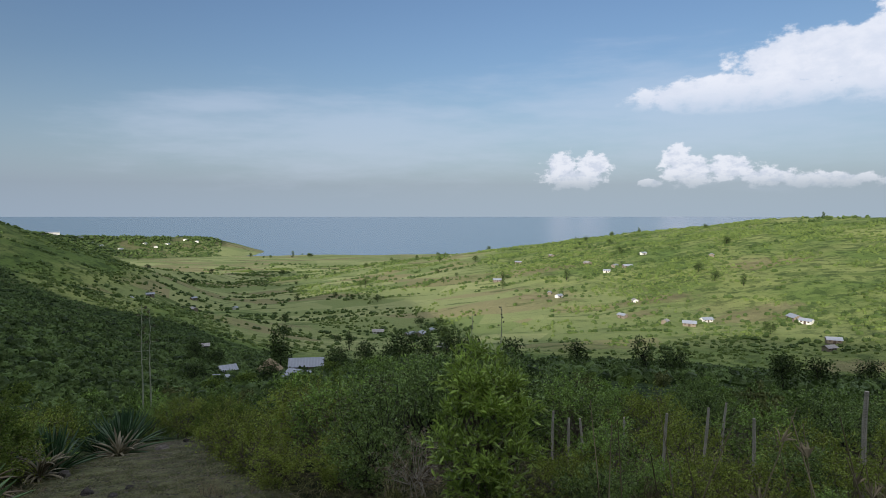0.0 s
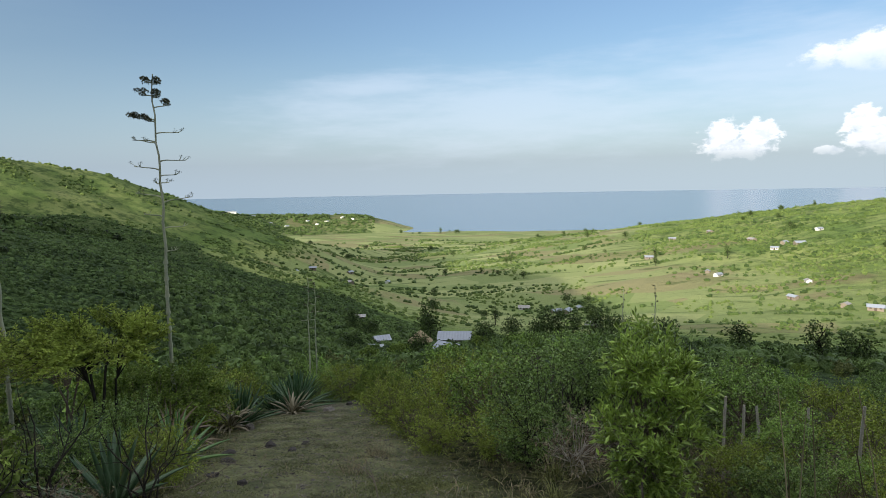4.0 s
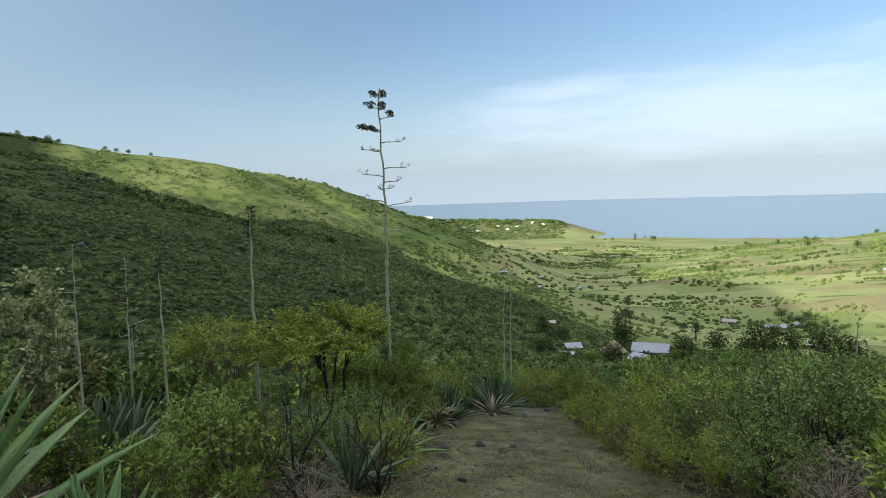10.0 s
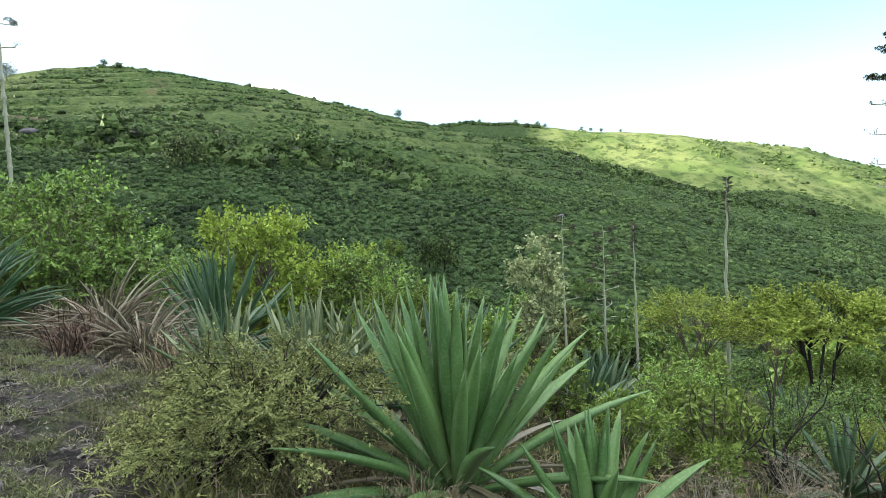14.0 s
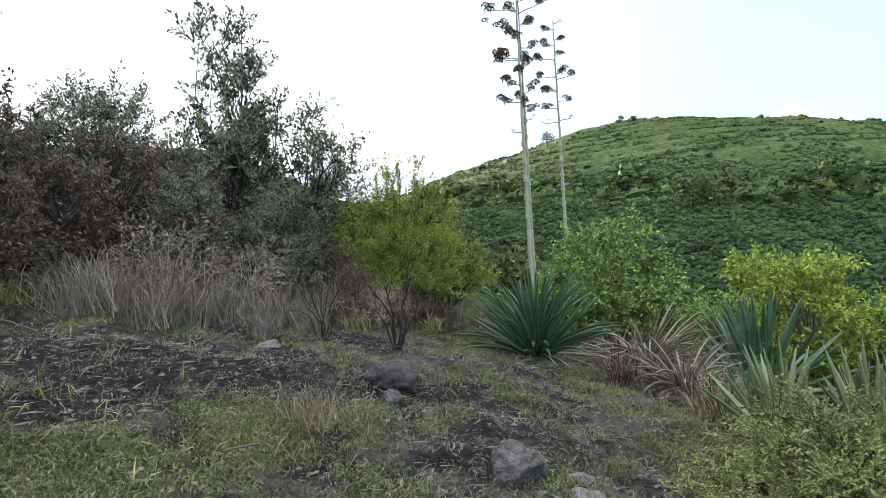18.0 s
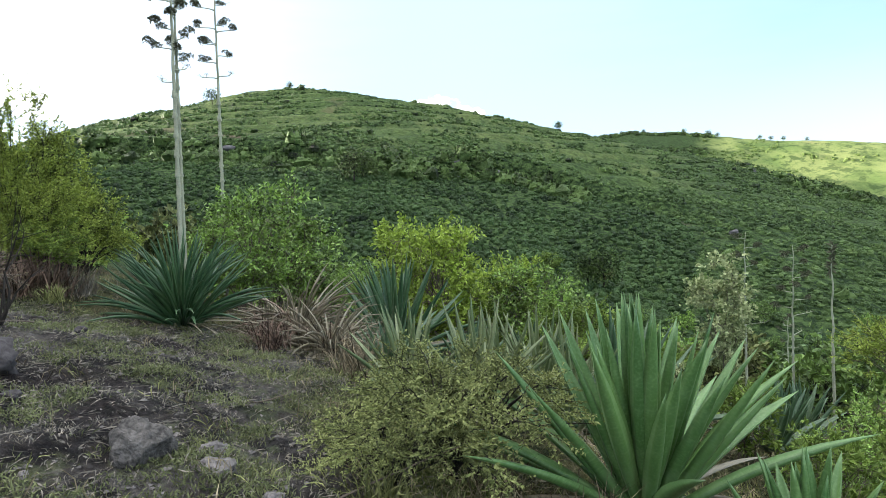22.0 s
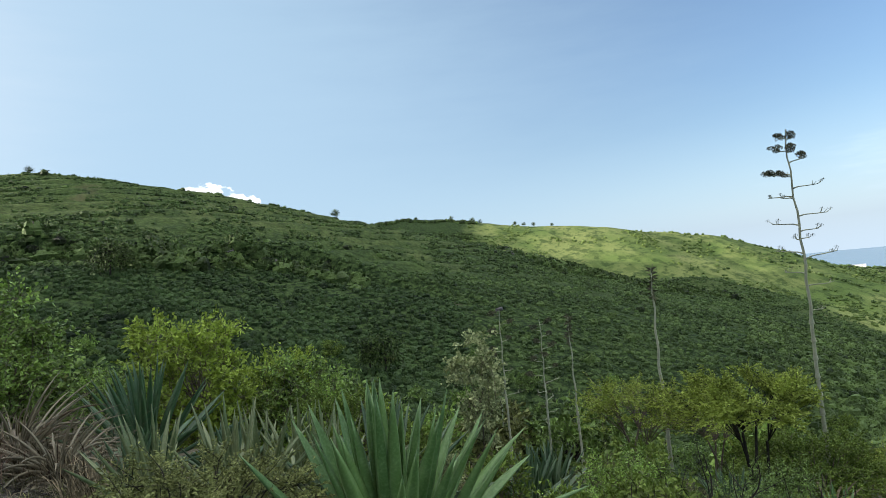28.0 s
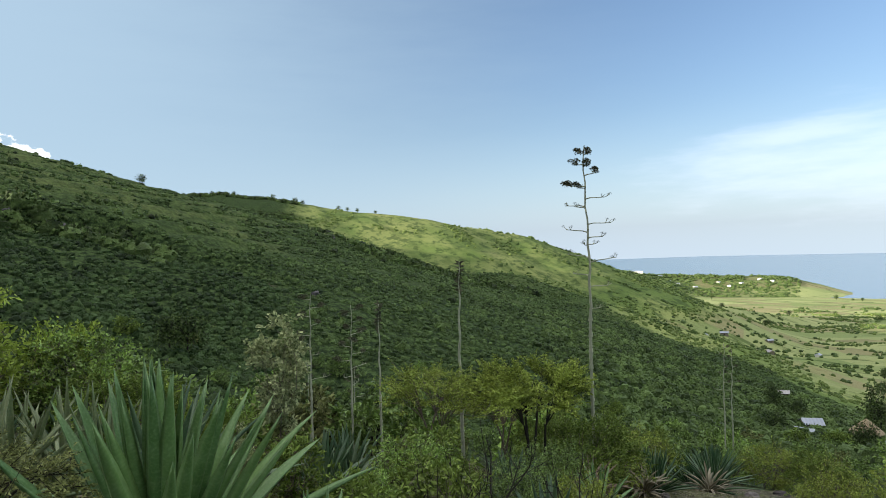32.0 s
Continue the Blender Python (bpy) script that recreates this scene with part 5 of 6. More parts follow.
tuft_plan += [(-3.6, 0.2, 2, 0.6), (-4.0, -0.6, 2, 0.7), (-3.6, -0.4, 2, 0.6), (-3.9, 1.9, 0, 0.8), (-4.4, 2.3, 0, 0.9), (-4.2, 3.3, 0, 0.8), (-3.9, 4.3, 2, 0.7), (-3.2, 7.4, 1, 0.45), (-3.4, 8.9, 1, 0.5), (2.2, 6.6, 0, 1.1), (3.0, 6.8, 1, 1.1), (3.7, 6.3, 3, 1.1), (4.6, 6.0, 0, 1.2), (5.6, 5.6, 1, 1.1), (4.0, 5.0, 0, 1.0), (2.9, 5.6, 3, 1.0), (6.2, 6.8, 0, 1.2), (5.2, 7.3, 3, 1.2), (2.0, 5.4, 2, 0.9), (2.7, 5.2, 1, 0.7), (3.4, 5.0, 2, 0.9), (1.6, 5.0, 1, 0.7), (3.0, 4.4, 2, 0.8), (4.4, 4.9, 1, 0.8), (-0.6, 7.4, 2, 0.8), (-0.2, 8.6, 3, 0.9), (-0.5, 6.2, 2, 0.6)]
for x, y, k, q in tuft_plan:
    t = tagged(new("grass_tuft", tufts[k]), tuft_say[k], "grass tuft", "tufts of grass")
    t.matrix_world = place(x, y, 57 * x) @ Matrix.Diagonal((q, q, q, 1))
stem = Soup()
for k in range(34):
    x, y = r2.uniform(0.8, 4.6), r2.uniform(3.2, 5.4)
    z0 = ground_z(x, y)
    L = r2.uniform(0.6, 1.15)
    o = np.array([r2.normal() * 0.2, r2.normal() * 0.15, 1.0]) * L * 1.15
    tube(stem, [(x, y, z0), np.array([x, y, z0]) + o * 0.55, np.array([x, y, z0]) + o * [1.15, 1.15, 1]], [0.006, 0.0048, 0.003], 4)
    if k % 3 == 0:
        q = np.array([x, y, z0]) + o * 0.8
        leaves(stem, np.repeat(q[None], 5, 0), r2.normal(size=(5, 3)) * 0.4 + o, 0.13, 0.02)
tagged(new("dry_stalks", stem.mesh("dry_stalks", STRAW)), "thin bleached dry grass stalks standing above the scrub", "dry stalks", kind="stuff")
ROCK = plain("field_stone", (0.055, 0.049, 0.048), 0.95, 0.55, 3.5, 0.9)
PALE_ROCK = plain("pale_stone", (0.15, 0.135, 0.125), 0.95, 0.65, 6.0, 1.0)
CRUST = plain("crusted_stone", (0.085, 0.078, 0.07), 0.95, 0.97, 5.0, 1.0)
for x, y, sx, sy, sz, m, q in [(-4.10, -1.85, 0.19, 0.16, 0.17, CRUST, 1), (-4.3, -1.55, 0.12, 0.08, 0.05, PALE_ROCK, 21), (-3.75, -1.1, 0.09, 0.06, 0.05, PALE_ROCK, 22), (-4.0, -1.45, 0.11, 0.09, 0.06, PALE_ROCK, 2), (-4.93, -3.12, 0.23, 0.19, 0.17, ROCK, 3), (-5.12, -3.2, 0.13, 0.11, 0.14, CRUST, 13), (-4.6, -2.95, 0.1, 0.09, 0.07, CRUST, 23), (-4.55, -2.75, 0.09, 0.07, 0.05, ROCK, 4), (-5.6, -5.0, 0.2, 0.15, 0.12, ROCK, 5), (-5.0, -4.4, 0.12, 0.1, 0.07, PALE_ROCK, 6), (-6.6, -3.3, 0.08, 0.07, 0.05, ROCK, 7), (-3.4, -0.95, 0.07, 0.06, 0.04, PALE_ROCK, 8), (-5.0, 9.2, 0.09, 0.07, 0.05, ROCK, 9), (-5.3, 10.3, 0.09, 0.08, 0.05, ROCK, 10), (-5.8, 8.6, 0.13, 0.10, 0.06, ROCK, 11), (-5.45, 8.05, 0.15, 0.10, 0.07, ROCK, 14), (-5.15, 7.2, 0.10, 0.08, 0.05, ROCK, 15), (-5.7, 9.75, 0.12, 0.10, 0.08, ROCK, 16), (-4.25, 6.5, 0.08, 0.07, 0.05, ROCK, 17), (-9.3, 22.6, 0.3, 0.22, 0.16, ROCK, 18), (-9.0, 24.0, 0.3, 0.25, 0.18, ROCK, 19), (-8.2, 13.2, 0.17, 0.14, 0.12, CRUST, 20), (-8.8, 19.2, 0.22, 0.2, 0.14, PALE_ROCK, 12)]:
    st = tagged(new("stone", stone_mesh("stone", m, sx, sy, sz, q)), "rough lichen-grey stone half sunk in the soil" if m is ROCK else "pale weathered stone lying on dry soil", "stone", "stones on the slope")
    st.matrix_world = place(x, y, q * 50, sink=-sz * 0.25)


def strew(name, mat, n, where, make, label, category):
    """Countless small things scattered over the ground as one object."""
    so = Soup()
    spots = np.array([where() for _ in range(n)])
    for (x, y), z in zip(spots, height(spots[:, 0], spots[:, 1])):
        make(so, x, y, z)
    return tagged(new(name, so.mesh(name, mat)), label, category, kind="stuff")


def pebble(so, x, y, z):
    s = 0.006 + 0.024 * r2.uniform() ** 3
    v = unit(np.array([[1, 0, 0], [-1, 0, 0], [0, 1, 0], [0, -1, 0], [0, 0, 1], [0, 0, -1.0]]) + r2.normal(size=(6, 3)) * 0.25) * s * [1.2, 1, 0.7]
    so.add(v + [x, y, z], [[0, 2, 4], [2, 1, 4], [1, 3, 4], [3, 0, 4], [2, 0, 5], [1, 2, 5], [3, 1, 5], [0, 3, 5]])


def open_at(x, y):
    return OPEN_GRID[int((x + 25) * 8) % 320, int((y + 12) * 8) % 400]


gx_, gy_ = np.meshgrid(np.arange(320) / 8 - 25, np.arange(400) / 8 - 12, indexing="ij")
OPEN_GRID = openness(gx_, gy_)


def on_open():
    while True:
        if r2.uniform() < 0.5:
            s = r2.uniform(0, 1)
            x, y = -1.4 - 10 * s + r2.normal() * 1.1, 2.5 + 22 * s + r2.normal() * 0.6
        else:
            x, y = -r2.uniform(1.5, 9.0), r2.uniform(-5.5, 0.5)
        if open_at(x, y) > 0.25:
            return x, y


def anywhere_near():
    while True:
        a, d = r2.uniform(-45, 150), 1.8 + 16 * r2.uniform() ** 1.6
        x, y = polar(a, d)
        if r2.uniform() > 0.88 * open_at(x, y):
            return x, y


def blade_tuft(so, x, y, z, tall=0.16, n=7):
    q = np.array([x, y, z])
    b = q + r2.normal(size=(n, 3)) * [0.05, 0.05, 0]
    d = unit(r2.normal(size=(n, 3)) * [0.6, 0.6, 0] + [0, 0, 1])
    leaves(so, b, d, tall * r2.uniform(0.5, 1.3, n), 0.008, 0.3)


def litter(so, x, y, z):
    a = r2.uniform(0, 6.28)
    d = np.array([np.cos(a), np.sin(a), r2.normal() * 0.15])
    leaves(so, np.array([[x, y, z + 0.012]]), d[None], r2.uniform(0.04, 0.18), r2.uniform(0.003, 0.010), 0.02)


strew("pebbles", PALE_ROCK, 2200, on_open, pebble, "small loose stones on the bare soil", "pebbles")
strew("ground_litter", DULL_STRAW, 14000, on_open, litter, "dry leaves and straw lying on the soil", "litter")
strew("short_grass", GRASS, 5200, anywhere_near, blade_tuft, "short mixed green and yellow grass", "grass")
strew("dry_grass", STRAW, 3800, anywhere_near, lambda so, x, y, z: blade_tuft(so, x, y, z, 0.22, 6), "short dry bleached grass", "grass")
def on_clearing():
    """Spots on the clearing in ragged cushions, off the dark patches."""
    while True:
        x, y = -r2.uniform(1.2, 8.6), r2.uniform(-5.8, 0.6)
        thick_ = noise.noise((x * 2.3, y * 2.3, 0.5)) + 0.6 * noise.noise((x * 6.1, y * 6.1, 4.0))
        if open_at(x, y) > 0.2 and thick_ > r2.normal() * 0.14 + 0.06 and float(patches(x, y, DARK_PATCHES)) < 0.4:
            return x, y


strew("sparse_grass", GREY_GRASS, 10500, on_clearing, lambda so, x, y, z: blade_tuft(so, x, y, z, 0.062, 8), "thin grass on the trodden soil", "grass")
strew("straw_mat", DULL_STRAW, 6500, on_open, lambda so, x, y, z: blade_tuft(so, x, y, z, 0.05, 8), "flattened dry grass on the trodden soil", "grass")
def on_lush():
    a, b, w = LUSH[r2.integers(0, len(LUSH))]
    return a + r2.normal() * w * 0.6, b + r2.normal() * w * 0.5


def clod(so, x, y, z):
    s = 0.006 + 0.024 * r2.uniform() ** 3
    u = unit(np.array([[1, 0, 0], [0.5, 0.87, 0], [-0.5, 0.87, 0], [-1, 0, 0], [-0.5, -0.87, 0], [0.5, -0.87, 0], [0.4, 0.2, 1], [-0.4, -0.2, 1.0]]) + r2.normal(size=(8, 3)) * 0.22)
    so.add(u * s * [1.2, 1, 0.5] * r2.uniform(0.75, 1.2, (8, 1)) + [x, y, z + 0.1 * s], [[k, (k + 1) % 6, 6] for k in (5, 0, 1)] + [[k, (k + 1) % 6, 7] for k in (2, 3, 4)] + [[2, 7, 6], [5, 6, 7]])


CLOD = leafy("crumbly_soil", (0.05, 0.044, 0.042), (0.17, 0.155, 0.14), 0.95, 0.0, 1.5)
strew("soil_clods", CLOD, 6000, on_open, clod, "crumbled dark and pale clods of dry soil", "soil clods")
strew("fresh_grass", SPRING_GRASS, 3000, on_lush, lambda so, x, y, z: blade_tuft(so, x, y, z, 0.05, 9), "patches of fresh short green grass", "grass")
def on_track():
    while True:
        s = r2.uniform(0, 1) ** 1.5
        x, y = -1.4 - 8 * s + r2.normal() * 1.3, 2.5 + 17 * s + r2.normal() * 0.6
        if open_at(x, y) > 0.05 and float(bumps(x, y, 0.6, 4.4)) > 0.0:
            return x, y


strew("track_grass", GREY_GRASS, 5200, on_track, lambda so, x, y, z: blade_tuft(so, x, y, z, 0.06, 8), "low dull grass growing over the track", "grass")
strew("track_gravel", PALE_ROCK, 2600, on_track, pebble, "gravel and small stones on the track", "gravel")
twigs = Soup()
for k in range(60):
    x, y = on_open() if k % 2 else anywhere_near()
    if math.hypot(x, y) > 12:
        continue
    z, a, L = ground_z(x, y) + 0.02, r2.uniform(0, 6.28), r2.uniform(0.25, 0.9)
    p = np.array([x, y, z])
    e = p + [np.cos(a) * L, np.sin(a) * L, r2.uniform(0.0, 0.22) * L]
    tube(twigs, bent(p, e, 0.05 * L, 5), np.linspace(0.007, 0.0025, 5), 4)
tagged(new("fallen_twigs", twigs.mesh("fallen_twigs", WOOD)), "grey fallen twigs lying on the ground", "twigs", kind="stuff")

dead = Soup()
for k in range(7):
    a = k * 0.9 + 0.3
    top = np.array([math.cos(a) * 0.38, math.sin(a) * 0.38, 0.75 + 0.25 * math.sin(k * 2.3)])
    mid = top * [0.35, 0.35, 0.5]
    tube(dead, bent((0.02 * k, 0, -0.05), mid, 0.04, 4), np.linspace(0.014, 0.009, 4), 5)
    tube(dead, bent(mid, top, 0.06, 5), np.linspace(0.009, 0.003, 5), 4)
    for j in range(3):
        tube(dead, bent(mid + (top - mid) * (0.3 + 0.25 * j), top + rng.normal(size=3) * 0.16, 0.03, 4), np.linspace(0.005, 0.002, 4), 4)
for x, y, a, q in ((-6.35, -3.85, 0, 1.0), (-5.2, 4.6, 70, 1.15), (-4.6, 5.3, 150, 1.0), (-4.9, 3.7, 220, 0.9), (-5.8, -4.4, 40, 0.7), (-0.9, 8.6, 10, 1.2)):
    ob = tagged(new("dead_bush", bpy.data.meshes.get("dead_bush") or dead.mesh("dead_bush", DARK_WOOD if q != 1.15 else WOOD)), "small dead leafless bush with dark forked twigs", "dead bush", "dead bushes")
    ob.matrix_world = place(x, y, a) @ Matrix.Diagonal((q, q, q, 1))

# ---- fence posts at the edge of the slope ----
for k, (a, d, h) in enumerate([(-10.2, 8.2, 1.05), (-11.2, 8.0, 1.0), (-12.8, 8.4, 1.0), (-20.0, 7.6, 1.1), (-22.9, 8.0, 1.15), (-27.1, 7.2, 1.1), (-34.9, 7.4, 1.35), (-24.5, 9.6, 1.1), (-16.5, 9.0, 1.0)]):
    x, y = polar(a, d)
    so = Soup()
    tube(so, bent((0, 0, -0.25), (0.06 * math.sin(k * 2), 0.05 * math.cos(k), h), 0.02, 6), np.array([1, 1.05, 0.95, 0.9, 0.95, 0.8]) * (0.019 if k != 6 else 0.026), 7)
    post = tagged(new("fence_post", so.mesh("fence_post", GREY_WOOD)), "weathered grey wooden fence post in the scrub", "fence post", "fence posts")
    post.matrix_world = place(x, y)

# ---- houses and trees of the valley ----
TIN = plain("tin_roof", (0.29, 0.315, 0.365), 0.5, 0.12, 1.5, 0.2, 0.0)
RUSTY_TIN = plain("old_tin_roof", (0.34, 0.32, 0.31), 0.6, 0.3, 1.5, 0.2, 0.2)
THATCH = plain("thatch", (0.26, 0.21, 0.13), 0.95, 0.35, 4.0, 0.8)
MUD = plain("mud_wall", (0.24, 0.20, 0.155), 0.95, 0.25, 1.5, 0.4)
LIMEWASH = plain("limewashed_wall", (0.70, 0.68, 0.62), 0.9, 0.15, 1.5, 0.2)
DOOR = plain("door_wood", (0.10, 0.075, 0.06), 0.8, 0.2, 4.0)


def box(so, x0, y0, z0, x1, y1, z1):
    v = [(x0, y0, z0), (x1, y0, z0), (x1, y1, z0), (x0, y1, z0), (x0, y0, z1), (x1, y0, z1), (x1, y1, z1), (x0, y1, z1)]
    so.add(v, [[0, 3, 2, 1], [4, 5, 6, 7], [0, 1, 5, 4], [1, 2, 6, 5], [2, 3, 7, 6], [3, 0, 4, 7]])


def house(x, y, w, d, h, turn, roof, wall, label, pitch=0.32):
    """A small gabled house: walls to the eaves, sheet roof with ribs and overhang, a door and two windows."""
    ob = thing("house", x, y, label, "house", turn, "houses in the valley", 0.3)
    so = Soup()
    box(so, -w / 2, -d / 2, -0.8, w / 2, d / 2, h)
    g = pitch * d / 2
    for s in (-1, 1):
        so.add([(s * w / 2, -d / 2, h), (s * w / 2, d / 2, h), (s * w / 2, 0, h + g)], [[0, 1, 2]])
    part("wall", so.mesh("wall", wall), ob)
    so = Soup()
    for s in (-1, 1):
        n = max(6, int(w / 0.5))
        xs = np.linspace(-w / 2 - 0.35, w / 2 + 0.35, 2 * n + 1)
        rib = 0.03 * (np.arange(2 * n + 1) % 2)
        e = s * (d / 2 + 0.45)
        zl = h + g - pitch * (d / 2 + 0.45)
        for off in (0.05, -0.01):
            v = np.concatenate([np.stack([xs, np.zeros_like(xs), h + g + rib + off], -1), np.stack([xs, np.full_like(xs, e), zl + rib + off], -1)])
            m = len(xs)
            so.add(v, [[i, i + 1, m + i + 1, m + i] for i in range(m - 1)])
    part("roof", so.mesh("roof", roof), ob)
    for k, (cx, ww, z0, z1) in enumerate(((0.0, 0.9, 0.05, 2.0), (-w * 0.3, 0.8, 0.9, 1.8), (w * 0.3, 0.8, 0.9, 1.8))):
        for s in (-1, 1):
            so = Soup()
            box(so, cx - ww / 2, s * d / 2 - 0.03, z0, cx + ww / 2, s * d / 2 + 0.03, min(z1, h - 0.1))
            part("door" if k == 0 else "window", so.mesh("opening", DOOR), ob)
    return ob


def hut(x, y, label):
    ob = thing("hut", x, y, label, "hut", 0, "houses in the valley", 0.2)
    so = Soup()
    tube(so, [(0, 0, -0.5), (0, 0, 2.0)], [1.8, 1.8], 16)
    part("wall", so.mesh("wall", MUD), ob)
    so = Soup()
    tube(so, [(0, 0, 1.7), (0, 0, 1.8), (0, 0, 2.8), (0, 0, 3.7)], [2.35, 2.3, 1.2, 0.08], 18)
    part("roof", so.mesh("roof", THATCH), ob)
    so = Soup()
    box(so, -0.4, -1.86, 0, 0.4, -1.7, 1.7)
    part("door", so.mesh("door", DOOR), ob)
    return ob
hx = dict(tin="small house with a bright tin roof among the trees", old="low mud house with a dull tin roof in the valley", white="white-walled house with a tin roof on the hillside")
house(-27.0, 122.5, 6.2, 3.8, 2.1, 8, TIN, MUD, "long house with a pale bluish tin roof below the slope", 0.55)
house(-39.9, 114.5, 2.6, 2.2, 1.4, 35, TIN, MUD, hx["tin"], 0.5)
house(-37.5, 103.0, 3.4, 1.6, 1.1, 5, TIN, MUD, hx["tin"])
hut(-30.9, 110.5, "round mud hut with a conical thatched roof")
house(-21.2, 92.0, 3.6, 2.8, 1.4, -25, TIN, MUD, hx["tin"], 0.45)
house(-61.8, 160.0, 2.6, 2.2, 1.5, 20, RUSTY_TIN, MUD, hx["old"])
far_houses = [(-33, 317, 9), (-16, 305, 8), (-11, 304, 9), (-5, 310, 6), (1, 190, 7), (38, 438, 9), (67, 361, 7), (64, 375, 6), (105, 455, 9), (109, 416, 7), (125, 424, 10), (118, 430, 8), (101, 328, 7), (86, 298, 7), (107, 270, 9), (116, 274, 8), (99, 277, 6)]
far_houses += [(148, 262, 10), (149, 255, 8), (141, 224, 8), (134, 215, 7), (-161, 318, 8), (-165, 356, 8), (-161, 363, 7), (-150, 372, 8), (-190, 405, 8), (-172, 430, 7), (-140, 420, 8), (-120, 300, 6), (60, 500, 8), (150, 470, 8), (180, 420, 8), (90, 520, 9)]
for k, (x, y, w) in enumerate(far_houses):
    white = k % 3 == 0
    house(x, y, w * 0.6, w * 0.36, 1.7, k * 37, TIN if k % 4 else RUSTY_TIN, LIMEWASH if white else MUD, hx["white"] if white else (hx["tin"] if k % 4 else hx["old"]), 0.5)
for k, (a, d, w) in enumerate([(34.1, 1330, 60), (32.0, 1345, 52), (33.2, 1325, 20), (30.0, 1370, 14), (28.6, 1330, 12), (27.2, 1320, 14), (25.4, 1350, 12), (23.7, 1345, 14), (22.3, 1360, 12), (21.4, 1350, 14), (24.6, 1330, 11), (29.3, 1340, 12)]):
    x, y = polar(a, d)
    house(x, y, w * 0.55, 7, 4 if k < 3 else 2.5, 20 + k * 9, TIN, LIMEWASH, "white building with a pale roof on the headland by the lake", 0.3)

# ---- trees ----


def tree_meshes(name, tall, wide, n, leaf, mat, r, slim=False):
    """Trunk with limbs, and a ragged crown of clumps with gaps."""
    st, fo = Soup(), Soup()
    tube(st, bent((0, 0, -0.4), (0, 0, tall * 0.62), 0.03 * tall, 6), np.linspace(0.035 * tall, 0.014 * tall, 6), 6)
    for k in range(n):
        a, u = r.uniform(0, 6.28), r.uniform(0, 1) ** 0.5
        z = r.uniform(0.28 if slim else 0.42, 1.0)
        rr = wide * 0.5 * u * (1.0 - 0.6 * abs(z - 0.65) / 0.4 * (0.5 if slim else 1))
        c = np.array([np.cos(a) * rr, np.sin(a) * rr, z * tall])
        if k % 3 == 0:
            tube(st, bent((0, 0, tall * (0.25 + 0.4 * z)), c, 0.03 * tall, 4), np.linspace(0.012 * tall, 0.004 * tall, 4), 4)
        m = int(r.uniform(14, 26))
        off = r.normal(size=(m, 3)) * wide * (0.085 if slim else 0.10)
        leaves(fo, c + off, unit(off) + r.normal(size=(m, 3)) * 0.5, leaf * r.uniform(0.6, 1.3, m), leaf * 0.6, 0.2)
    return st.mesh(name + "_trunk", DARK_WOOD), fo.mesh(name + "_crown", mat)


r3 = np.random.default_rng(33)
TREE = leafy("tree_leaves", (0.018, 0.036, 0.010), (0.13, 0.20, 0.055), 0.6, 0.0, 0.3, 0.5)
# hill scrub in two tones: shade darkens this one, sun lightens the sunlit one
SHADE_SCRUB = leafy("shaded_scrub_leaves", (0.075, 0.14, 0.038), (0.11, 0.17, 0.052), 0.7, 0.0, 0.07, 0.35)
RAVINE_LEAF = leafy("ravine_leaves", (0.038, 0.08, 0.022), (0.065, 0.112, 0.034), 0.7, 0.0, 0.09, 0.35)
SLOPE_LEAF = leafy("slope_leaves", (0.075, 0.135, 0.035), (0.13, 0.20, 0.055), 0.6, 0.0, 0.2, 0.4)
SUNLIT_SCRUB = leafy("sunlit_shaded_scrub_leaves", (0.40, 0.60, 0.15), (0.17, 0.23, 0.06), 0.6, 0.0, 0.05, 0.35)
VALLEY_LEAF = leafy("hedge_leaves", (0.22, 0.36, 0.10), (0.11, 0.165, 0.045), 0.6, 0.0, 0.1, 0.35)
round_tree = [tree_meshes("round_tree", 6.0, 6.5, 38, 0.55, TREE, r3) for _ in range(3)]
slim_tree = [tree_meshes("slim_tree", 9.0, 4.0, 30, 0.55, TREE, r3, True) for _ in range(2)]


def tree(x, y, m, size, label, group="trees of the valley"):
    ob = thing("tree", x, y, label, "tree", r3.uniform(0, 360), group, 0.1, size)
    part("trunk", m[0], ob)
    part("crown", m[1], ob)


for x, y, k, s in [(-33.5, 128.0, 0, 0.95), (-15.5, 124.0, 0, 0.75), (-10.0, 120.0, 0, 0.6), (-46, 125, 0, 0.6), (-22, 130, 0, 0.7), (-3, 108, 0, 0.7), (4, 98, 0, 0.65), (-6, 95, 0, 0.8), (1, 88, 0, 0.75), (10, 90, 0, 0.6), (20, 62, 1, 0.5), (19, 88, 0, 0.6), (33, 60, 0, 0.5), (40, 66, 0, 0.55), (28, 75, 0, 0.6), (-52, 130, 0, 0.6), (-60, 150, 0, 0.55), (-40, 100, 0, 0.5), (-28, 100, 0, 0.55), (-14, 80, 0, 0.5), (-24, 84, 0, 0.45), (46, 84, 0, 0.6), (54, 78, 0, 0.55)]:
    tree(x, y, (slim_tree if k else round_tree)[int(abs(x)) % 2], s, "dark leafy tree on the slope below the track")
tree(-36, 134, slim_tree[0], 1.0, "tall slim tree beside the tin-roofed house")
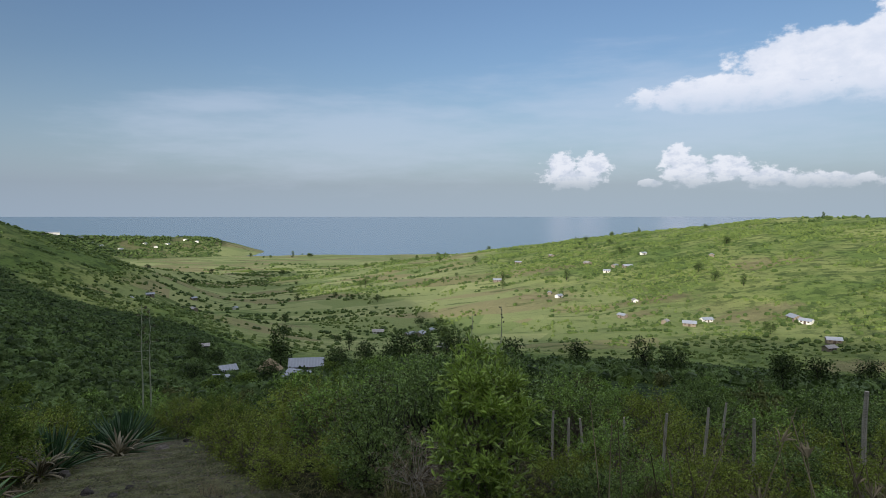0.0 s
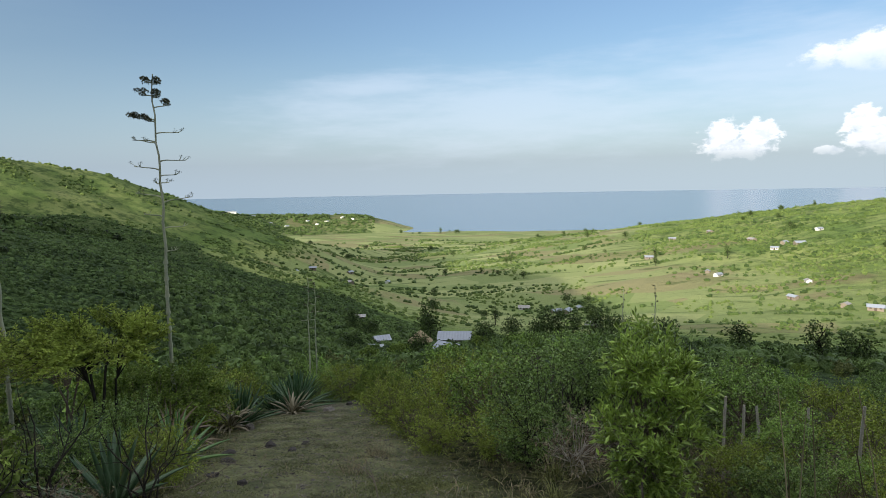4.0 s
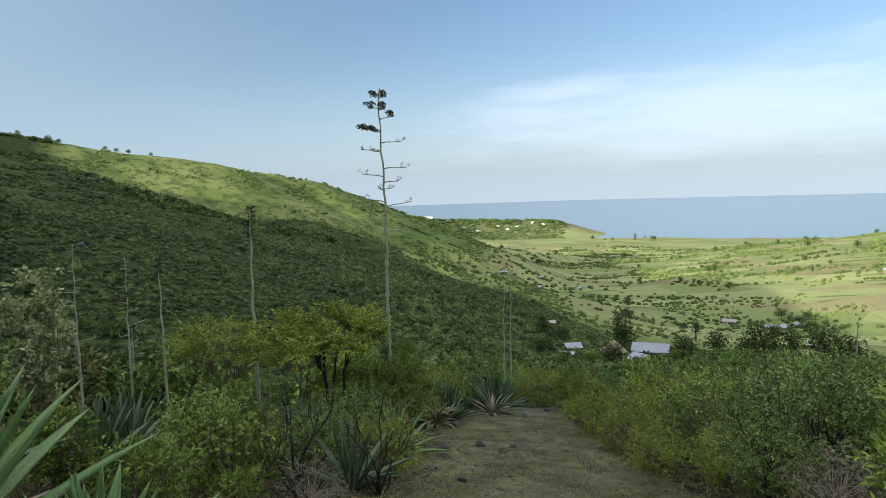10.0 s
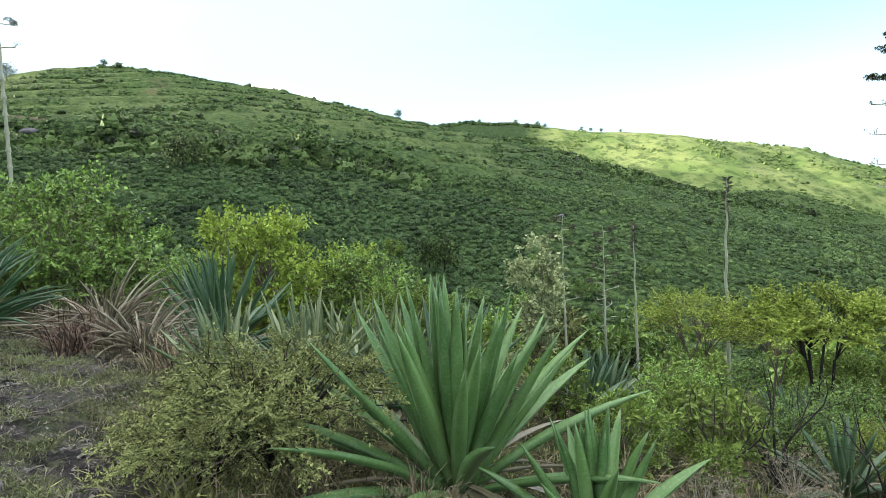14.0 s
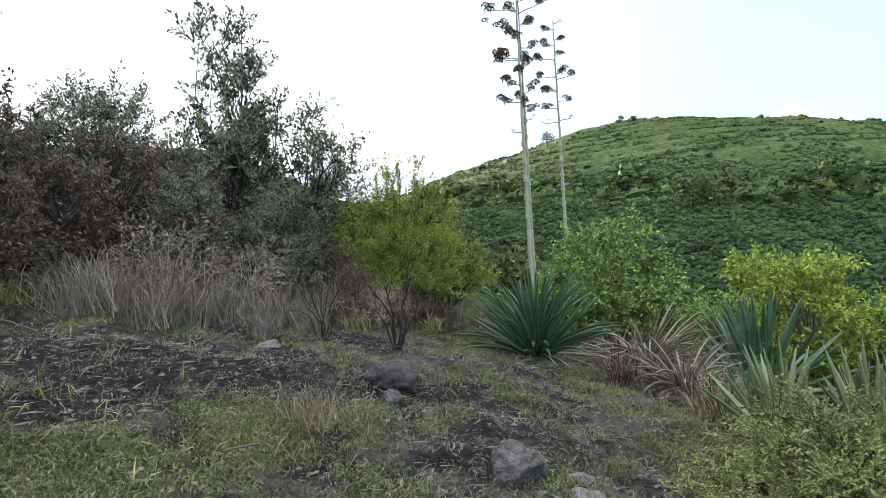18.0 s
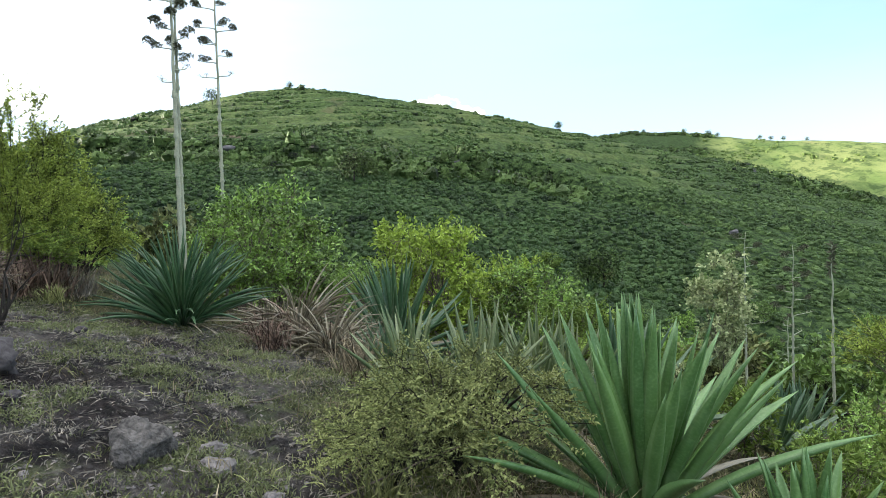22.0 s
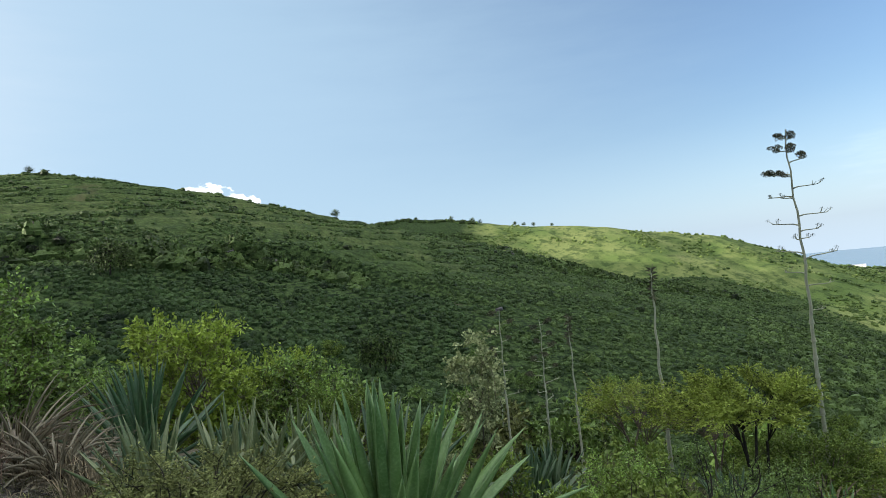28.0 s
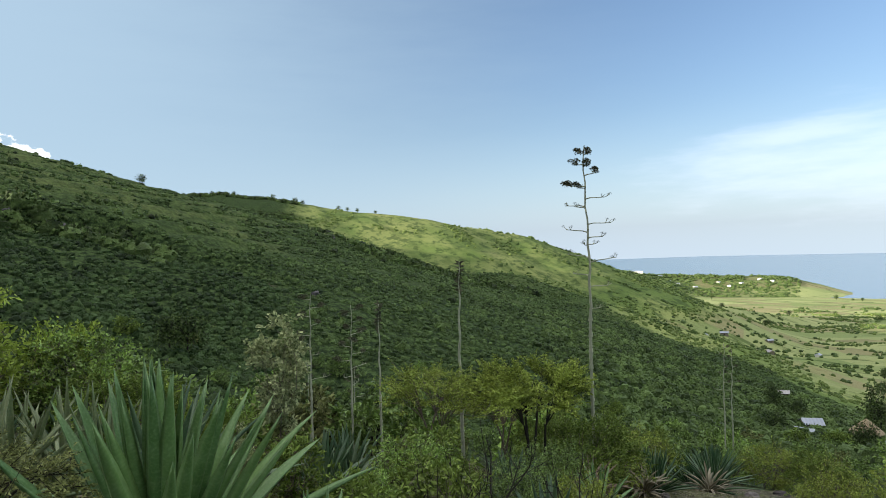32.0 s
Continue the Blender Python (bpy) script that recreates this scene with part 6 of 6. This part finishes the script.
for a, d, s in ((64.0, 549, 0.7), (67.2, 552, 0.6), (69.0, 553, 0.55), (65.5, 550, 0.4), (74.4, 243, 0.55), (104.5, 200, 0.7), (62.1, 552, 0.8), (61.4, 553, 0.6), (58.3, 549, 0.6), (57.5, 548, 0.55), (56.6, 547, 0.6), (55.0, 546, 0.5), (98.0, 228, 0.4), (93.1, 113, 0.9), (92.2, 116, 0.7), (71.5, 74, 0.75), (72.8, 75, 0.6)):
    x, y = polar(a, d)
    tree(x, y, round_tree[int(a) % 3], s, "small dark tree standing on the hill", "trees on the hills")
for k in range(90):
    a = r3.uniform(-34, 26)
    d = r3.uniform(230, 900) if k % 4 else r3.uniform(1150, 1240)
    x, y = polar(a, d)
    if ground_z(x, y) < LAKE + 0.6:
        continue
    tree(x, y, slim_tree[k % 2] if k % 5 == 0 else round_tree[k % 3], r3.uniform(0.5, 1.0) * (1.3 if d > 1000 else 1), "dark green tree standing among the fields")

# ---- scrub on the shaded hill and on the sunny ones ----


def clump_batch(n, pick, tall, wide, leaf, per, mat, name, label, sides=6):
    """Low bushes beyond counting: each a lumpy closed dome with leaf sprays standing off it."""
    xs, ys, q = pick(n)
    z = height(xs, ys)
    so = Soup()
    k = len(xs)
    s = q * r3.uniform(0.55, 1.35, k)
    foot = np.stack([xs, ys, z], -1)[:, None]
    w = (np.arange(sides) / sides * 2 * np.pi)[None, :] + r3.uniform(0, 6.28, (k, 1))
    size = s[:, None, None] * np.array([wide, wide, tall])
    rings = []
    for rad, up_ in ((0.85, -0.25), (0.92, 0.42), (0.52, 0.84)):
        ring = np.stack([np.cos(w) * rad, np.sin(w) * rad, np.full_like(w, up_)], -1) * r3.uniform(0.72, 1.22, (k, sides, 1))
        rings.append(foot + ring * size)
    top = foot + r3.normal(size=(k, 1, 3)) * 0.12 * size + np.array([0, 0, 1.0]) * size
    v = np.concatenate(rings + [top], 1)
    m = 3 * sides + 1
    f = [[a * sides + j, a * sides + (j + 1) % sides, (a + 1) * sides + (j + 1) % sides, (a + 1) * sides + j] for a in (0, 1) for j in range(sides)]
    base = (np.arange(k) * m)[:, None, None]
    quads = (base + np.array(f)[None]).reshape(-1, 4).tolist()
    tris = (base + np.array([[2 * sides + j, 2 * sides + (j + 1) % sides, 3 * sides] for j in range(sides)])[None]).reshape(-1, 3).tolist()
    so.v.append(v.reshape(-1, 3)), so.f.extend(quads), so.f.extend(tris)
    so.n += k * m
    u = unit(r3.normal(size=(k, per, 3)) + [0, 0, 0.55])
    u[..., 2] = np.abs(u[..., 2])
    c = foot + u * size * r3.uniform(0.8, 1.05, (k, per, 1))
    leaves(so, c.reshape(-1, 3), (u + r3.normal(size=(k, per, 3)) * 0.55).reshape(-1, 3), (leaf * np.repeat(s, per) * r3.uniform(0.7, 1.3, k * per)), leaf * 0.75 * np.repeat(s, per), 0.1)
    return tagged(new(name, so.mesh(name, mat)), label, "scrub", kind="stuff")


def in_ravine(x, y):
    """True on the steep foot of the shaded hill, below the scarp."""
    a, d = np.degrees(np.arctan2(-x, y)), np.hypot(x, y)
    return (a > 62 + 3 * bumps(x, y, 11, 4.0)) & (d < np.interp(a, [q for q, _ in SCARP], [q for _, q in SCARP]) - 1)


def pick_ravine(n):
    a, d = r3.uniform(58, 128, 8 * n), r3.uniform(52, 170, 8 * n)
    x, y = -np.sin(np.radians(a)) * d, np.cos(np.radians(a)) * d
    keep = in_ravine(x, y) & (bumps(x, y, 7, 2.2) + 0.6 * bumps(x, y, 2.6, 5.0) > -0.8)
    return x[keep][:n], y[keep][:n], np.full(keep.sum(), 0.95)[:n]


def pick_shaded(n):
    a, d = r3.uniform(14, 128, 4 * n), r3.uniform(58 ** 1.4, 335 ** 1.4, 4 * n) ** (1 / 1.4)
    x, y = -np.sin(np.radians(a)) * d, np.cos(np.radians(a)) * d
    rows_ = np.sin(2 * np.pi * (height(x, y) / 3.3 + 0.55 * bumps(x, y, 45, 5.5)) + 2.2) * np.clip((d - 125) / 30, 0, 1)
    keep = (scrub_in_shade(x, y) > 0.5) & (0.8 * bumps(x, y, 9, 2.2) + 0.6 * bumps(x, y, 3.1, 5.0) + 0.5 * rows_ > -0.55 + 0.65 * grassy(x, y))
    keep &= ~in_ravine(x, y)
    x, y, d = x[keep][:n], y[keep][:n], d[keep][:n]
    return x, y, 0.75 + d / 700


def pick_rows(n):
    """Darker bushes lined up along the terrace edges of the shaded hill and thick below the scarp."""
    a, d = r3.uniform(60, 126, 12 * n), r3.uniform(95, 300, 12 * n)
    x, y = -np.sin(np.radians(a)) * d, np.cos(np.radians(a)) * d
    row = np.sin(2 * np.pi * (height(x, y) / 3.3 + 0.55 * bumps(x, y, 45, 5.5)) + 2.6) + 0.5 * bumps(x, y, 14, 3.3)
    below = np.interp(a, [q for q, _ in SCARP], [q for _, q in SCARP]) - d
    keep = ((row > 1.05) & (d > 135)) | ((below > -1) & (below < 9 + 5 * bumps(x, y, 20, 1.0)) & (a > 73))
    x, y = x[keep][:n], y[keep][:n]
    return x, y, np.full(len(x), 0.85)


def pick_slope(n):
    a, d = r3.uniform(-48, 40, 3 * n), np.sqrt(r3.uniform(55 ** 2, 190 ** 2, 3 * n))
    x, y = -np.sin(np.radians(a)) * d, np.cos(np.radians(a)) * d
    keep = (scrub_in_shade(x, y) > 0.5) & (bumps(x, y, 14, 1.2) > -0.6)
    return x[keep][:n], y[keep][:n], np.ones(keep.sum())[:n]


def pick_sunny(n):
    a, d = r3.uniform(-42, 72, 6 * n), np.sqrt(r3.uniform(210 ** 2, 900 ** 2, 6 * n))
    x, y = -np.sin(np.radians(a)) * d, np.cos(np.radians(a)) * d
    w = bumps(x, y, 45, 6.0) + 0.8 * bumps(x, y, 15, 1.0)
    z = height(x, y)
    hilly = np.where(z > -50, 0.15, 0.55) + np.where((z > -12) & (a > 38), 0.6, 0.0)
    keep = (scrub_in_shade(x, y) < 0.4) & (w > hilly + r3.normal(size=len(w)) * 0.25)
    return x[keep][:n], y[keep][:n], (0.9 + d[keep][:n] / 500)


def pick_hedge(n):
    """Bands of trees along the spur's edge and along the rocks of the shaded hill."""
    lines = [[(64, 290), (58, 262), (52, 258), (47, 262), (43, 268), (40.5, 272)], [(a, d - 3.5) for a, d in SCARP[1:-1]], [(55, 205), (50, 215), (45, 230)], [(71, 548), (68, 545), (65, 543), (62, 540)], [(70, 500), (66, 500), (62.5, 505)]]
    xs, ys = [], []
    for line in lines:
        pts = np.array([polar(a, d) for a, d in line])
        t = r3.uniform(0, len(pts) - 1.001, n // 3)
        i = t.astype(int)
        p = pts[i] + (pts[i + 1] - pts[i]) * (t - i)[:, None] + r3.normal(size=(len(t), 2)) * 2.4
        xs.append(p[:, 0]), ys.append(p[:, 1])
    x, y = np.concatenate(xs), np.concatenate(ys)
    return x, y, np.full(len(x), 1.0)


def pick_valley(n):
    """Bushes in drifts on the flat, in hedge lines along the plots and in groves round the houses."""
    a, d = r3.uniform(-42, 50, 4 * n), np.sqrt(r3.uniform(215 ** 2, 1000 ** 2, 4 * n))
    x, y = -np.sin(np.radians(a)) * d, np.cos(np.radians(a)) * d
    drift = (bumps(x, y * 2.2, 60, 2.0) + 0.9 * bumps(x, y * 2.5, 17, 8.0) > 0.75) & (scrub_in_shade(x, y) < 0.4)
    x, y = x[drift][:n // 2], y[drift][:n // 2]
    hx_, hy_ = [], []
    for k in range(70):
        ca, cd = r3.uniform(-40, 40), r3.uniform(240, 950)
        cx, cy = polar(ca, cd)
        ln, tilt = r3.uniform(15, 60), r3.normal() * 0.25
        t = r3.uniform(-1, 1, 26)
        hx_.append(cx + t * ln), hy_.append(cy + t * ln * tilt + r3.normal(size=26) * 0.8)
    for gx, gy, _ in far_houses:
        hx_.append(gx + r3.normal(size=24) * 13), hy_.append(gy + 5 + r3.normal(size=24) * 9)
    x, y = np.concatenate([x] + hx_), np.concatenate([y] + hy_)
    keep = (scrub_in_shade(x, y) < 0.5) & (height(x, y) > LAKE + 1)
    x, y = x[keep], y[keep]
    return x, y, 0.75 + np.hypot(x, y) / 700


def pick_headland(n):
    a, d = r3.uniform(19.5, 42, 3 * n), r3.uniform(1250, 1420, 3 * n)
    x, y = -np.sin(np.radians(a)) * d, np.cos(np.radians(a)) * d
    keep = (height(x, y) > LAKE + 1) & (bumps(x, y, 30, 1.5) > -0.5)
    return x[keep][:n], y[keep][:n], np.full(keep.sum(), 2.2)[:n]


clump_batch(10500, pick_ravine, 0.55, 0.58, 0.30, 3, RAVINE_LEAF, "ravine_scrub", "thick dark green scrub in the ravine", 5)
clump_batch(30000, pick_shaded, 0.46, 0.54, 0.30, 2, SHADE_SCRUB, "hill_scrub", "dense low green scrub covering the shaded hill", 4)
clump_batch(300, pick_shaded, 1.0, 1.1, 0.4, 24, TREE, "hill_bushes", "larger dark bushes dotted over the shaded hill", 7)
clump_batch(2600, pick_rows, 0.85, 0.9, 0.4, 8, TREE, "terrace_bushes", "dark bushes in rows along the old terraces", 6)
clump_batch(6000, pick_slope, 0.95, 0.9, 0.4, 12, SLOPE_LEAF, "slope_scrub", "dark green bushes covering the lower slope")
clump_batch(19000, pick_sunny, 0.55, 0.62, 0.4, 2, SUNLIT_SCRUB, "pasture_scrub", "scattered bushes on the sunny hills and field edges", 5)
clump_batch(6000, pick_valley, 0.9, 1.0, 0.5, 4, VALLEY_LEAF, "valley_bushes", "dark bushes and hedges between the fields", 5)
clump_batch(2200, pick_headland, 1.0, 1.6, 1.0, 3, VALLEY_LEAF, "headland_trees", "dark trees covering the headland by the lake", 5)
clump_batch(420, pick_hedge, 1.9, 1.9, 0.7, 40, TREE, "hedge_trees", "band of dark trees and bushes along the hill's edge", 7)

CLIFF = plain("cliff_rock", (0.095, 0.09, 0.088), 0.95, 0.5, 0.6, 0.9)
for k, (a, d, w) in enumerate([(74.0, 121.5, 2.6), (75.0, 124, 1.8), (76.4, 127, 2.4), (78.5, 128.5, 1.7), (80.5, 128, 1.8), (84, 127, 1.5), (92.0, 127.5, 2.2), (103.5, 138, 1.8), (56.2, 226, 2.6), (55.2, 228, 2.0), (57.4, 232, 2.4), (60.8, 110, 1.6), (58.2, 240, 2.2), (59.2, 252, 2.4)]):
    x, y = polar(a, d)
    rk = tagged(new("boulder", stone_mesh("boulder", CLIFF, w, w * 0.8, w * 0.5, 70 + k)), "grey rock outcrop among the hillside scrub", "boulder", "rocks on the hill")
    rk.matrix_world = place(x, y, k * 47, sink=0.2)
